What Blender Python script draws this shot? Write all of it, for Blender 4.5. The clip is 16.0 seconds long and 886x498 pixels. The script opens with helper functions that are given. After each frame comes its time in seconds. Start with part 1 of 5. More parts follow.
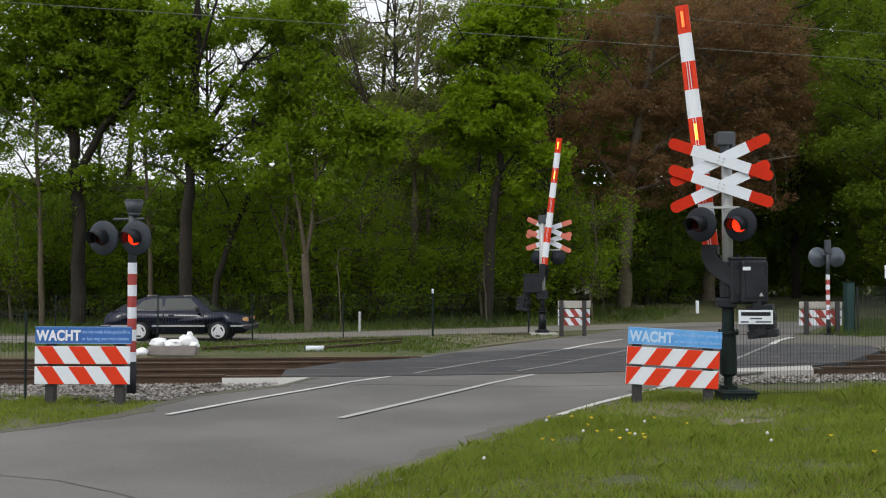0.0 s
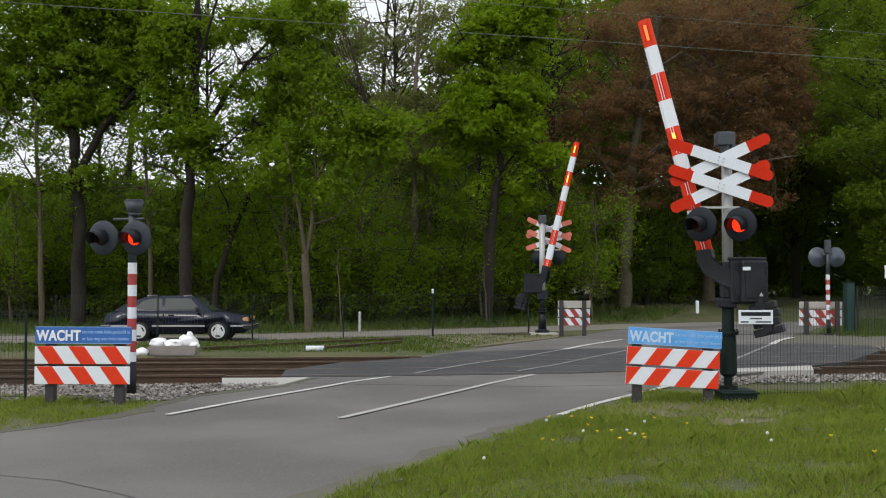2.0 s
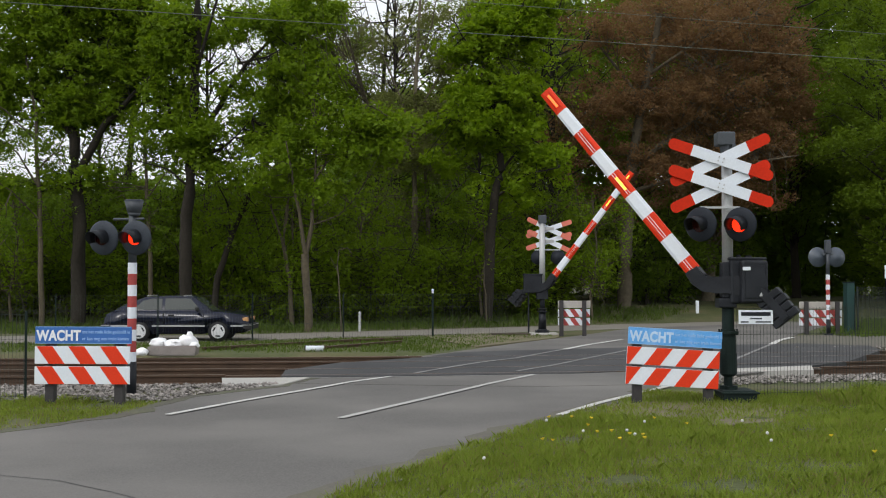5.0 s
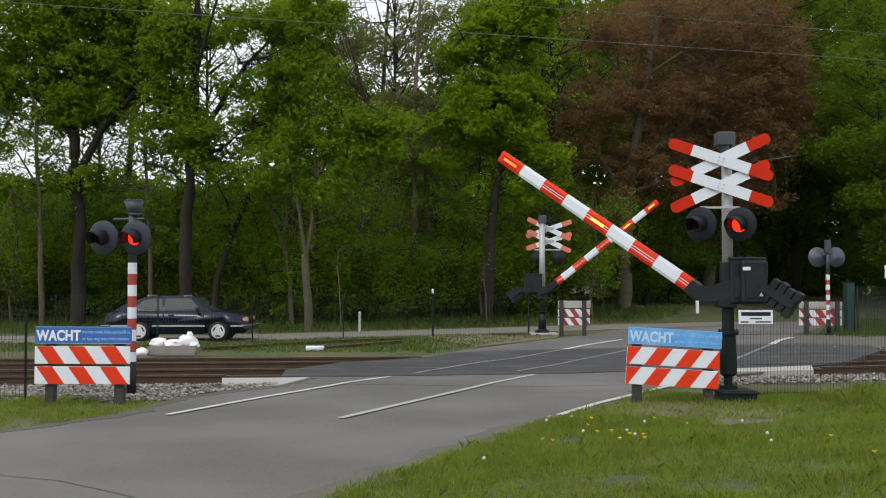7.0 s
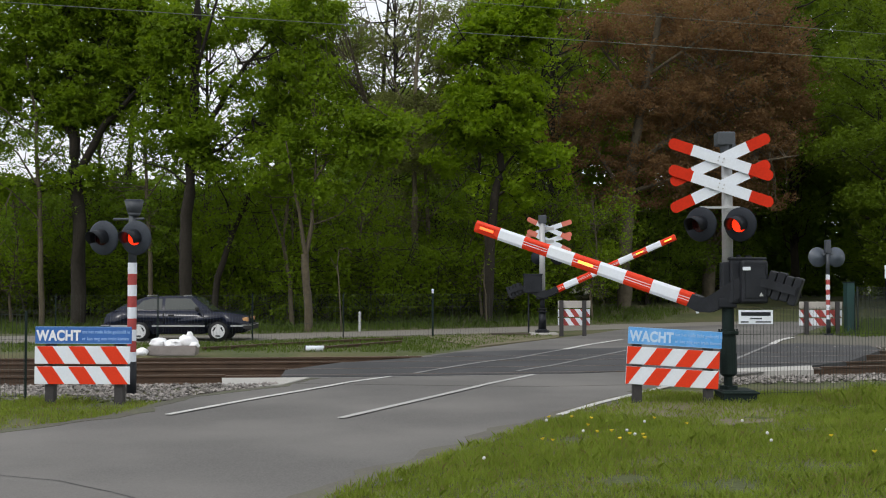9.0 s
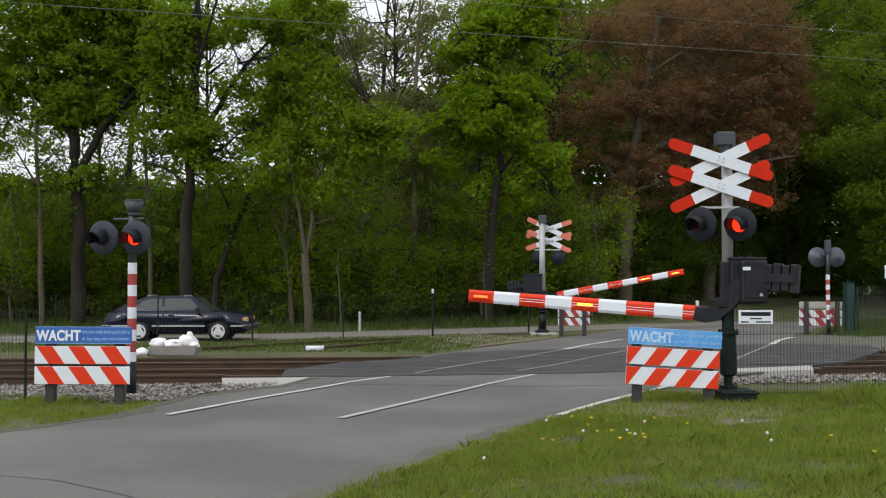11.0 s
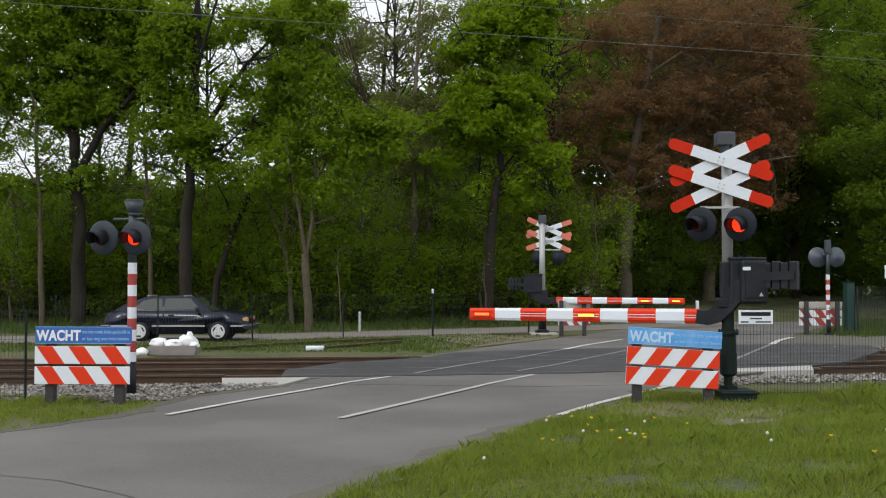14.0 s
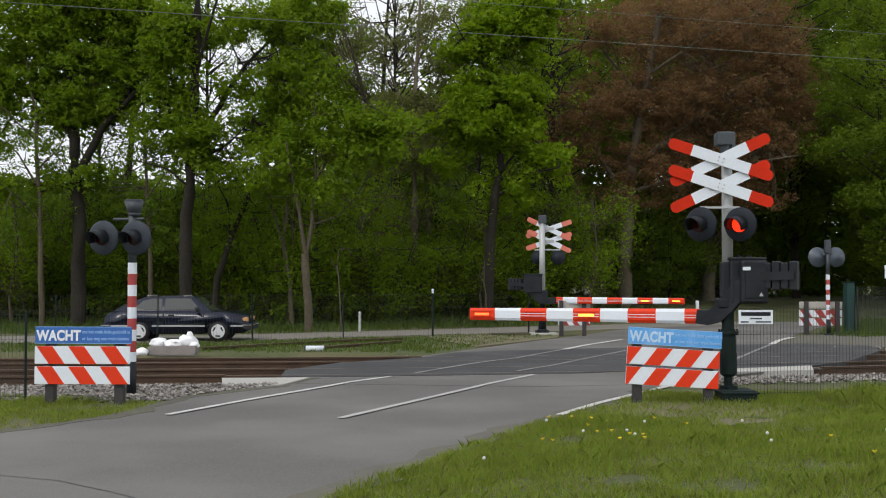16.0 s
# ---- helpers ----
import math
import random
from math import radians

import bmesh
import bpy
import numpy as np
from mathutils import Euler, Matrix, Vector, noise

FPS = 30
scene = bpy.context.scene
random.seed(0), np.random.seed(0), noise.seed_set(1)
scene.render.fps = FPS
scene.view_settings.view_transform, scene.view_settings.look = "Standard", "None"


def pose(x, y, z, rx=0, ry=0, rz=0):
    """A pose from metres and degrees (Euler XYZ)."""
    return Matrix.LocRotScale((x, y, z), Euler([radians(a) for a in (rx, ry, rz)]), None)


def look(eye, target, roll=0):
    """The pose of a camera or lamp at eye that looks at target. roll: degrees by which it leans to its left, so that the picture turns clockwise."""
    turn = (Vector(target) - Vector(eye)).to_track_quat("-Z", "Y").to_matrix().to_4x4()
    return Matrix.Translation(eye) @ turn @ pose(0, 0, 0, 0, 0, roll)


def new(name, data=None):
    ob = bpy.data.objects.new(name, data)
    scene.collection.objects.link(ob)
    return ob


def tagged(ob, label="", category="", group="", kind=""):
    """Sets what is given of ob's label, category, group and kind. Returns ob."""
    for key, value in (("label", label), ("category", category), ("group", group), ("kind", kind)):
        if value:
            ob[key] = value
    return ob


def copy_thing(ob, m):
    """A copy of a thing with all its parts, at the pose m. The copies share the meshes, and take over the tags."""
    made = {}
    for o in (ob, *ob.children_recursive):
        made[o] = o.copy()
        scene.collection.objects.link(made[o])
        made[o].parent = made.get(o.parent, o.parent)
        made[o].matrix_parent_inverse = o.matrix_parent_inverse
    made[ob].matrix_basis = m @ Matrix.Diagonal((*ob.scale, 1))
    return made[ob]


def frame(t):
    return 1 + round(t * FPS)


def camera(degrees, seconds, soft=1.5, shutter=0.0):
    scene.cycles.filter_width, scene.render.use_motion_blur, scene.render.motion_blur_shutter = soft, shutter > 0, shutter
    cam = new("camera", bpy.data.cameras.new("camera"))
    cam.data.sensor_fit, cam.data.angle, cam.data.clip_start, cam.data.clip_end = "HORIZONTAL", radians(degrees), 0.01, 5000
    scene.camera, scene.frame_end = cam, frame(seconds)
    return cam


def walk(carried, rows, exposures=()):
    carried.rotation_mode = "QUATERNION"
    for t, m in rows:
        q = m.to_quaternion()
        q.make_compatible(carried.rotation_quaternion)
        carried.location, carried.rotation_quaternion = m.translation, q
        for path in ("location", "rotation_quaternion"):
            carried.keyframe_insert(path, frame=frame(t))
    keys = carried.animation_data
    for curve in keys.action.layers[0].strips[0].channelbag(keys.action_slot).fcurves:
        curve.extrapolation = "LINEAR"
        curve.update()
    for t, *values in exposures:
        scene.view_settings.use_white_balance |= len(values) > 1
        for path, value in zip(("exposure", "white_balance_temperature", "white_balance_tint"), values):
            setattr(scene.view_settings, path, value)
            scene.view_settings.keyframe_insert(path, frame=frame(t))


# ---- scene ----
EYE = (0.0, 0.0, 1.70)
cam = camera(43.0, 16.0, soft=1.1)
STILL = pose(*EYE, 91.8, 0, 0)
walk(cam, [(0.0, STILL), (16.0, STILL)])

# ---- light: soft overcast daylight ----
SUN_AZ, SUN_EL = radians(215), radians(48)
world = bpy.data.worlds.new("sky")
scene.world = world
world.use_nodes = True
wn, wl = world.node_tree.nodes, world.node_tree.links
sky = wn.new("ShaderNodeTexSky")
sky.sky_type = "NISHITA"
sky.sun_disc = False
sky.sun_elevation, sky.sun_rotation = SUN_EL, SUN_AZ
sky.air_density, sky.dust_density, sky.ozone_density = 1.0, 3.0, 1.0
hsv = wn.new("ShaderNodeHueSaturation")
hsv.inputs["Saturation"].default_value = 0.25
wl.new(sky.outputs[0], hsv.inputs["Color"])
cloud = wn.new("ShaderNodeMix")
cloud.data_type = "RGBA"
cloud.inputs["Factor"].default_value = 0.6
cloud.inputs["B"].default_value = (8.3, 8.5, 8.9, 1)
wl.new(hsv.outputs[0], cloud.inputs["A"])
wl.new(cloud.outputs["Result"], wn["Background"].inputs["Color"])
wn["Background"].inputs["Strength"].default_value = 0.165
sun = new("sun", bpy.data.lights.new("sun", "SUN"))
sun.data.energy, sun.data.angle, sun.data.color = 0.9, radians(14), (1.0, 0.97, 0.93)
sun.matrix_world = look((0, 0, 0), (-math.sin(SUN_AZ) * math.cos(SUN_EL), -math.cos(SUN_AZ) * math.cos(SUN_EL), -math.sin(SUN_EL)))
scene.view_settings.exposure = -0.14


# ---- materials ----
def material(name, color, rough=0.6, metal=0.0, vary=0.25, grain=60.0, stain=1.5, bump=0.1, dist=0.01, island=0.0, obj=0.0,
             spec=0.5, coat=0.0, dirt=None, dirt_amount=0.0, coords="Object"):
    """A surface with fine grain, larger stains and relief; island and obj vary it from piece to piece."""
    m = bpy.data.materials.new(name)
    m.use_nodes = True
    n, l = m.node_tree.nodes, m.node_tree.links
    b = n["Principled BSDF"]
    tc = n.new("ShaderNodeTexCoord")
    fine, coarse = n.new("ShaderNodeTexNoise"), n.new("ShaderNodeTexNoise")
    for t, s, d in ((fine, grain, 3), (coarse, stain, 5)):
        t.inputs["Scale"].default_value, t.inputs["Detail"].default_value = s, d
        l.new(tc.outputs[coords], t.inputs["Vector"])
    add = n.new("ShaderNodeMath")
    add.operation = "ADD"
    l.new(fine.outputs["Fac"], add.inputs[0])
    l.new(coarse.outputs["Fac"], add.inputs[1])
    src = add.outputs[0]
    for amount, node, out in ((island, "ShaderNodeNewGeometry", "Random Per Island"), (obj, "ShaderNodeObjectInfo", "Random")):
        if amount:
            g, mul = n.new(node), n.new("ShaderNodeMath")
            mul.operation = "MULTIPLY_ADD"
            mul.inputs[1].default_value = amount
            l.new(g.outputs[out], mul.inputs[0])
            l.new(src, mul.inputs[2])
            src = mul.outputs[0]
    rng = n.new("ShaderNodeMapRange")
    rng.inputs["From Min"].default_value, rng.inputs["From Max"].default_value = 0.6, 1.4 + island + obj
    rng.inputs["To Min"].default_value, rng.inputs["To Max"].default_value = 1 - vary, 1 + vary
    l.new(src, rng.inputs["Value"])
    mixn = n.new("ShaderNodeMix")
    mixn.data_type, mixn.blend_type = "RGBA", "MULTIPLY"
    mixn.inputs["Factor"].default_value = 1.0
    mixn.inputs["A"].default_value = (*color, 1)
    l.new(rng.outputs[0], mixn.inputs["B"])
    col = mixn.outputs["Result"]
    if dirt:
        r2, mx = n.new("ShaderNodeMapRange"), n.new("ShaderNodeMix")
        r2.inputs["From Min"].default_value, r2.inputs["From Max"].default_value = 0.45, 0.7
        r2.inputs["To Max"].default_value = dirt_amount
        l.new(coarse.outputs["Fac"], r2.inputs["Value"])
        mx.data_type = "RGBA"
        mx.inputs["B"].default_value = (*dirt, 1)
        l.new(r2.outputs[0], mx.inputs["Factor"])
        l.new(col, mx.inputs["A"])
        col = mx.outputs["Result"]
    l.new(col, b.inputs["Base Color"])
    b.inputs["Roughness"].default_value, b.inputs["Metallic"].default_value = rough, metal
    b.inputs["Specular IOR Level"].default_value = spec
    b.inputs["Coat Weight"].default_value = coat
    if bump:
        bp = n.new("ShaderNodeBump")
        bp.inputs["Strength"].default_value, bp.inputs["Distance"].default_value = bump, dist
        l.new(fine.outputs["Fac"], bp.inputs["Height"])
        l.new(bp.outputs[0], b.inputs["Normal"])
    return m


def leaf_material(name, color, glow, vary=0.5, obj=0.25, stain=0.35, island=0.9):
    """Thin leaves that let part of the light through."""
    m = material(name, color, 0.55, vary=vary, grain=3.0, stain=stain, bump=0, island=island, obj=obj, spec=0.12)
    n, l = m.node_tree.nodes, m.node_tree.links
    b, tr, mx = n["Principled BSDF"], n.new("ShaderNodeBsdfTranslucent"), n.new("ShaderNodeMixShader")
    tr.inputs["Color"].default_value = (*glow, 1)
    mx.inputs[0].default_value = 0.42
    l.new(b.outputs[0], mx.inputs[1])
    l.new(tr.outputs[0], mx.inputs[2])
    l.new(mx.outputs[0], n["Material Output"].inputs["Surface"])
    return m


def glowing(name, color, power):
    m = bpy.data.materials.new(name)
    m.use_nodes = True
    b = m.node_tree.nodes["Principled BSDF"]
    b.inputs["Base Color"].default_value = (*color, 1)
    b.inputs["Emission Color"].default_value = (*color, 1)
    b.inputs["Emission Strength"].default_value = power
    return m


GRASS_SOIL = material("grass_soil", (0.066, 0.08, 0.021), 0.95, vary=0.45, grain=14, stain=0.5, bump=0.5, dist=0.03, dirt=(0.12, 0.095, 0.05), dirt_amount=0.75)
GRASS = leaf_material("grass_blades", (0.176, 0.236, 0.036), (0.305, 0.395, 0.044), 0.55, 0, 0.9, 0.35)
ASPHALT = material("asphalt", (0.12, 0.115, 0.107), 0.85, vary=0.38, grain=55, stain=0.3, bump=0.25, dist=0.004, dirt=(0.185, 0.176, 0.16), dirt_amount=0.6)
DECK = material("dark_asphalt", (0.037, 0.038, 0.041), 0.8, vary=0.2, grain=150, stain=0.5, bump=0.25, dist=0.004, dirt=(0.075, 0.075, 0.077), dirt_amount=0.5)
SANDY = material("sandy_asphalt", (0.2, 0.185, 0.16), 0.9, vary=0.2, grain=40, stain=0.3, bump=0.2, dirt=(0.14, 0.12, 0.09), dirt_amount=0.5)
SAND = material("trodden_sand", (0.15, 0.132, 0.078), 0.95, vary=0.35, grain=25, stain=1.0, bump=0.4, dist=0.02, dirt=(0.1, 0.11, 0.04), dirt_amount=0.75)
DIRT = material("dark_soil", (0.09, 0.085, 0.065), 0.95, vary=0.4, grain=30, stain=1.5, bump=0.4, dist=0.02, dirt=(0.08, 0.1, 0.03), dirt_amount=0.7)
# dust tone, darkened to take in the shade on the far verge
DUST = material("shaded_road_dust", (0.115, 0.107, 0.088), 0.95, vary=0.3, grain=40, stain=1.5, bump=0.3, dirt=(0.1, 0.1, 0.06), dirt_amount=0.7)
PAINT_LINE = material("road_paint", (0.56, 0.555, 0.53), 0.7, vary=0.22, grain=70, stain=3, bump=0.1, dirt=(0.28, 0.27, 0.26), dirt_amount=0.5)
CENTRE_LINE = material("greyed_road_paint", (0.42, 0.415, 0.4), 0.75, vary=0.25, grain=60, stain=2.5, bump=0.1, dirt=(0.27, 0.265, 0.25), dirt_amount=0.6)
WORN_LINE = material("worn_road_paint", (0.24, 0.237, 0.23), 0.75, vary=0.3, grain=60, stain=2.5, bump=0.1, dirt=(0.1, 0.1, 0.1), dirt_amount=0.8)
BALLAST = material("ballast", (0.23, 0.212, 0.195), 0.9, vary=0.85, grain=40, stain=0.8, bump=0.3, island=1.6)
RUST = material("rusty_steel", (0.075, 0.045, 0.027), 0.75, 0.25, vary=0.4, grain=50, stain=3, bump=0.2)
SHINE = material("worn_rail_head", (0.2, 0.165, 0.135), 0.45, 0.6, vary=0.2, grain=60, stain=4, bump=0.05)
SLEEPER = material("old_sleeper", (0.07, 0.056, 0.042), 0.9, vary=0.4, grain=30, stain=2, bump=0.4)
CONCRETE = material("concrete", (0.42, 0.41, 0.38), 0.85, vary=0.2, grain=50, stain=1.8, bump=0.2, dirt=(0.25, 0.24, 0.21), dirt_amount=0.5)
WHITE = material("white_sheeting", (0.72, 0.77, 0.83), 0.45, vary=0.07, grain=40, stain=2, bump=0.02, dirt=(0.6, 0.6, 0.58), dirt_amount=0.35)
RED = material("red_sheeting", (0.7, 0.04, 0.008), 0.5, spec=0.25, vary=0.12, grain=40, stain=2, bump=0.02)
SIGNRED = material("red_sign_paint", (0.56, 0.026, 0.006), 0.6, spec=0.15, vary=0.15, grain=30, stain=2, bump=0.03)
PALERED = material("faded_red_sheeting", (0.62, 0.17, 0.11), 0.55, vary=0.12, grain=30, stain=2, bump=0.03)
POLERED = material("dull_red_paint", (0.35, 0.045, 0.04), 0.5, vary=0.2, grain=30, stain=3, bump=0.05)
BLUE = material("blue_sign", (0.03, 0.13, 0.42), 0.45, vary=0.12, grain=30, stain=2, bump=0.02)
PALEBLUE = material("pale_blue_sign", (0.1, 0.36, 0.76), 0.5, vary=0.14, grain=20, stain=2.5, bump=0.02, dirt=(0.3, 0.52, 0.8), dirt_amount=0.6)
LETTER = material("letter_white", (0.8, 0.82, 0.84), 0.5, vary=0.05, bump=0)
LETTER_FADED = material("letter_faded_white", (0.5, 0.66, 0.85), 0.5, vary=0.1, grain=20, stain=3, bump=0)
LETTER_DIM = material("letter_pale_blue", (0.3, 0.5, 0.8), 0.5, vary=0.1, bump=0)
BLACK = material("black_paint", (0.012, 0.014, 0.018), 0.5, vary=0.35, grain=30, stain=3, bump=0.06, spec=0.25, dirt=(0.025, 0.028, 0.034), dirt_amount=0.6)
SLATE = material("slate_grey_paint", (0.05, 0.058, 0.068), 0.55, vary=0.2, grain=40, stain=4, bump=0.05)
TARGET = material("lamp_target_paint", (0.015, 0.019, 0.026), 0.65, spec=0.25, vary=0.2, grain=40, stain=4, bump=0.03)
FLASHGREY = material("slate_blue_lamp_target", (0.034, 0.042, 0.054), 0.6, spec=0.3, vary=0.2, grain=40, stain=4, bump=0.03)
BACKGREY = material("blue_grey_lamp_back", (0.06, 0.075, 0.095), 0.4, vary=0.2, grain=30, stain=4, bump=0.03)
MESHGREEN = material("weathered_green_wire", (0.024, 0.032, 0.027), 0.6, vary=0.25, grain=30, stain=3, bump=0)
DARKGREEN = material("dark_green_paint", (0.009, 0.018, 0.016), 0.7, spec=0.2, vary=0.3, grain=40, stain=4, bump=0.06)
GALV = material("galvanised_steel", (0.46, 0.47, 0.47), 0.5, 0.3, vary=0.15, grain=50, stain=3, bump=0.05)
POSTWOOD = material("dark_post", (0.035, 0.032, 0.032), 0.75, vary=0.3, grain=50, stain=3, bump=0.15)
PALEBOARD = material("weathered_board_back", (0.42, 0.4, 0.36), 0.7, vary=0.2, grain=30, stain=2, bump=0.1, dirt=(0.3, 0.27, 0.22), dirt_amount=0.5)
LENS = material("dark_red_lens", (0.045, 0.006, 0.006), 0.15, vary=0.1, bump=0)
GLOW = glowing("red_lamp_glow", (1.0, 0.028, 0.006), 2.0)
AMBER = glowing("boom_lamp_glow", (1.0, 0.42, 0.05), 2.6)
AMBER_DIM = glowing("boom_tip_glow", (1.0, 0.2, 0.04), 1.1)
CARPAINT = material("navy_car_paint", (0.003, 0.006, 0.021), 0.25, vary=0.15, grain=8, stain=1.5, bump=0, spec=0.4, coat=0.15)
CARGLASS = material("car_glass", (0.05, 0.058, 0.054), 0.06, vary=0.1, bump=0, spec=0.55)
RUBBER = material("tyre_rubber", (0.02, 0.02, 0.02), 0.8, vary=0.2, bump=0.1)
RIM = material("silver_rim", (0.68, 0.69, 0.7), 0.4, 0.2, vary=0.1, bump=0)
CHROME = material("pale_trim", (0.55, 0.55, 0.53), 0.35, 0.4, vary=0.1, bump=0)
ORANGE = material("orange_lamp_glass", (0.6, 0.33, 0.14), 0.2, vary=0.1, bump=0)
PLASTIC = material("white_plastic_sack", (0.88, 0.89, 0.9), 0.4, vary=0.06, grain=20, stain=5, bump=0.3, dist=0.02)
CRATE = material("grey_concrete_trough", (0.24, 0.215, 0.2), 0.85, vary=0.25, grain=40, stain=3, bump=0.2)
# nearly black because the shade on the trunks is taken into the colour
BARK = material("bark", (0.021, 0.017, 0.011), 0.95, vary=0.4, grain=9, stain=0.8, bump=0.8, dist=0.05, obj=0.4)
PALEBARK = material("pale_bark", (0.085, 0.07, 0.044), 0.95, vary=0.35, grain=9, stain=0.8, bump=0.6, dist=0.04)
BEECHBARK = material("grey_beech_bark", (0.13, 0.11, 0.075), 0.95, vary=0.35, grain=7, stain=0.8, bump=0.5, dist=0.04)
# darker copy of BEECHBARK, with shade put into the colour
COPPERBARK = material("shaded_beech_bark", (0.1, 0.083, 0.055), 0.95, vary=0.4, grain=7, stain=0.8, bump=0.5, dist=0.04)
LEAF_OAK = leaf_material("oak_leaves", (0.116, 0.18, 0.01), (0.26, 0.395, 0.012), vary=0.6)
LEAF_BRIGHT = leaf_material("fresh_leaves", (0.134, 0.208, 0.008), (0.3, 0.455, 0.01), vary=0.6)
LEAF_DARK = leaf_material("dark_leaves", (0.095, 0.152, 0.014), (0.215, 0.335, 0.018), vary=0.5)
LEAF_DEEP = leaf_material("deep_green_leaves", (0.085, 0.13, 0.01), (0.19, 0.285, 0.012), vary=0.5)
LEAF_GREY = leaf_material("greyish_young_leaves", (0.14, 0.155, 0.05), (0.24, 0.27, 0.07), vary=0.3)
LEAF_COPPER = leaf_material("copper_leaves", (0.176, 0.106, 0.05), (0.29, 0.168, 0.066), vary=0.45)
DRY = leaf_material("dry_grass_blades", (0.27, 0.225, 0.1), (0.3, 0.25, 0.1), 0.4, 0, 0.9, 0.35)
# darker copy of the grass: shade beyond the tracks put into its colour
GRASS_SHADE = leaf_material("shaded_rough_grass_blades", (0.085, 0.13, 0.026), (0.15, 0.22, 0.03), 0.5, 0, 0.6, 0.35)
YELLOW = material("dandelion_yellow", (0.75, 0.55, 0.02), 0.7, vary=0.2, bump=0)
FLUFF = material("dandelion_clock", (0.6, 0.6, 0.58), 0.9, vary=0.15, bump=0.2)
WIRE = material("wire", (0.16, 0.18, 0.15), 0.5, 0.5, vary=0.2, bump=0)


# ---- mesh helpers ----
def finish(name, bm, mats, parent=None, label="", smooth=False, loc=None):
    me = bpy.data.meshes.new(name)
    bm.to_mesh(me)
    bm.free()
    for m in mats if isinstance(mats, (list, tuple)) else (mats,):
        me.materials.append(m)
    if smooth:
        me.polygons.foreach_set("use_smooth", [True] * len(me.polygons))
    ob = new(name, me)
    ob.parent = parent
    if loc is not None:
        ob.matrix_basis = loc
    if label:
        ob["label"] = label
    return ob


def part(name, bm, mats, parent, label="", smooth=False, loc=None):
    return finish(name, bm, mats, parent, label, smooth, loc)


def thing(name, label, category, m, group="", kind=""):
    ob = new(name)
    ob.matrix_basis = m
    return tagged(ob, label, category, group, kind)


def box(bm, x0, x1, y0, y1, z0, z1, bevel=0.0, index=0, m=None):
    r = bmesh.ops.create_cube(bm, size=1.0, matrix=Matrix.Translation(((x0 + x1) / 2, (y0 + y1) / 2, (z0 + z1) / 2)) @ Matrix.Diagonal((x1 - x0, y1 - y0, z1 - z0, 1)))
    vs = r["verts"]
    if m is not None:
        bmesh.ops.transform(bm, matrix=m, verts=vs)
    fs = {f for v in vs for f in v.link_faces}
    for f in fs:
        f.material_index = index
    if bevel:
        bmesh.ops.bevel(bm, geom=list({e for v in vs for e in v.link_edges}), offset=bevel, segments=2, affect="EDGES", profile=0.5)
    return bm


def tube(bm, a, b, r0, r1=None, seg=10, index=0, cap=True):
    a, b = Vector(a), Vector(b)
    d = b - a
    m = Matrix.Translation((a + b) / 2) @ d.to_track_quat("Z", "Y").to_matrix().to_4x4()
    r = bmesh.ops.create_cone(bm, cap_ends=cap, segments=seg, radius1=r0, radius2=r0 if r1 is None else r1, depth=d.length, matrix=m)
    for f in {f for v in r["verts"] for f in v.link_faces}:
        f.material_index = index
    return r["verts"]


def prism(bm, pts, y0, y1, index=0, bevel=0.0):
    """A plate cut to the outline pts (x, z), from y0 to y1."""
    front = [bm.verts.new((x, y0, z)) for x, z in pts]
    back = [bm.verts.new((x, y1, z)) for x, z in pts]
    fs = [bm.faces.new(front), bm.faces.new(back[::-1])]
    n = len(pts)
    for i in range(n):
        fs.append(bm.faces.new((front[i], back[i], back[(i + 1) % n], front[(i + 1) % n])))
    for f in fs:
        f.material_index = index
    if bevel:
        bmesh.ops.bevel(bm, geom=list({e for f in fs for e in f.edges}), offset=bevel, segments=2, affect="EDGES")
    bmesh.ops.recalc_face_normals(bm, faces=bm.faces[:])
    return bm


def mesh_from(name, verts, faces, mats, parent=None, smooth=False, loc=None):
    me = bpy.data.meshes.new(name)
    me.from_pydata(verts, [], faces)
    for m in mats if isinstance(mats, (list, tuple)) else (mats,):
        me.materials.append(m)
    if smooth:
        me.polygons.foreach_set("use_smooth", [True] * len(me.polygons))
    ob = new(name, me)
    ob.parent = parent
    if loc is not None:
        ob.matrix_basis = loc
    return ob


def raw_mesh(name, co, tris_per, mats, parent=None):
    """A mesh of separate polygons with tris_per corners each, from an (n, corners, 3) array."""
    n, k = co.shape[0], co.shape[1]
    me = bpy.data.meshes.new(name)
    me.vertices.add(n * k)
    me.vertices.foreach_set("co", np.ascontiguousarray(co, dtype=np.float32).ravel())
    me.loops.add(n * k)
    me.loops.foreach_set("vertex_index", np.arange(n * k, dtype=np.int32))
    me.polygons.add(n)
    me.polygons.foreach_set("loop_start", np.arange(0, n * k, k, dtype=np.int32))
    me.materials.append(mats)
    me.update(calc_edges=True)
    ob = new(name, me)
    ob.parent = parent
    return ob


def words(name, text, size, mat, parent, m, stretch=1.0, bold=0.0, label=""):
    cu = bpy.data.curves.new(name, "FONT")
    cu.body, cu.size, cu.extrude, cu.offset, cu.space_character = text, size, 0.002, bold, 1.07
    tmp = new(name, cu)
    bpy.context.view_layer.update()
    me = bpy.data.meshes.new_from_object(tmp.evaluated_get(bpy.context.evaluated_depsgraph_get()))
    bpy.data.objects.remove(tmp)
    me.materials.clear()
    me.materials.append(mat)
    me.transform(Matrix.Diagonal((stretch, 1, 1, 1)))
    ob = new(name, me)
    ob.parent, ob.matrix_basis = parent, m
    if label:
        ob["label"] = label
    return ob


# ---- plan: road and rails ----
RAILS = (21.22, 22.72, 24.62, 26.12)


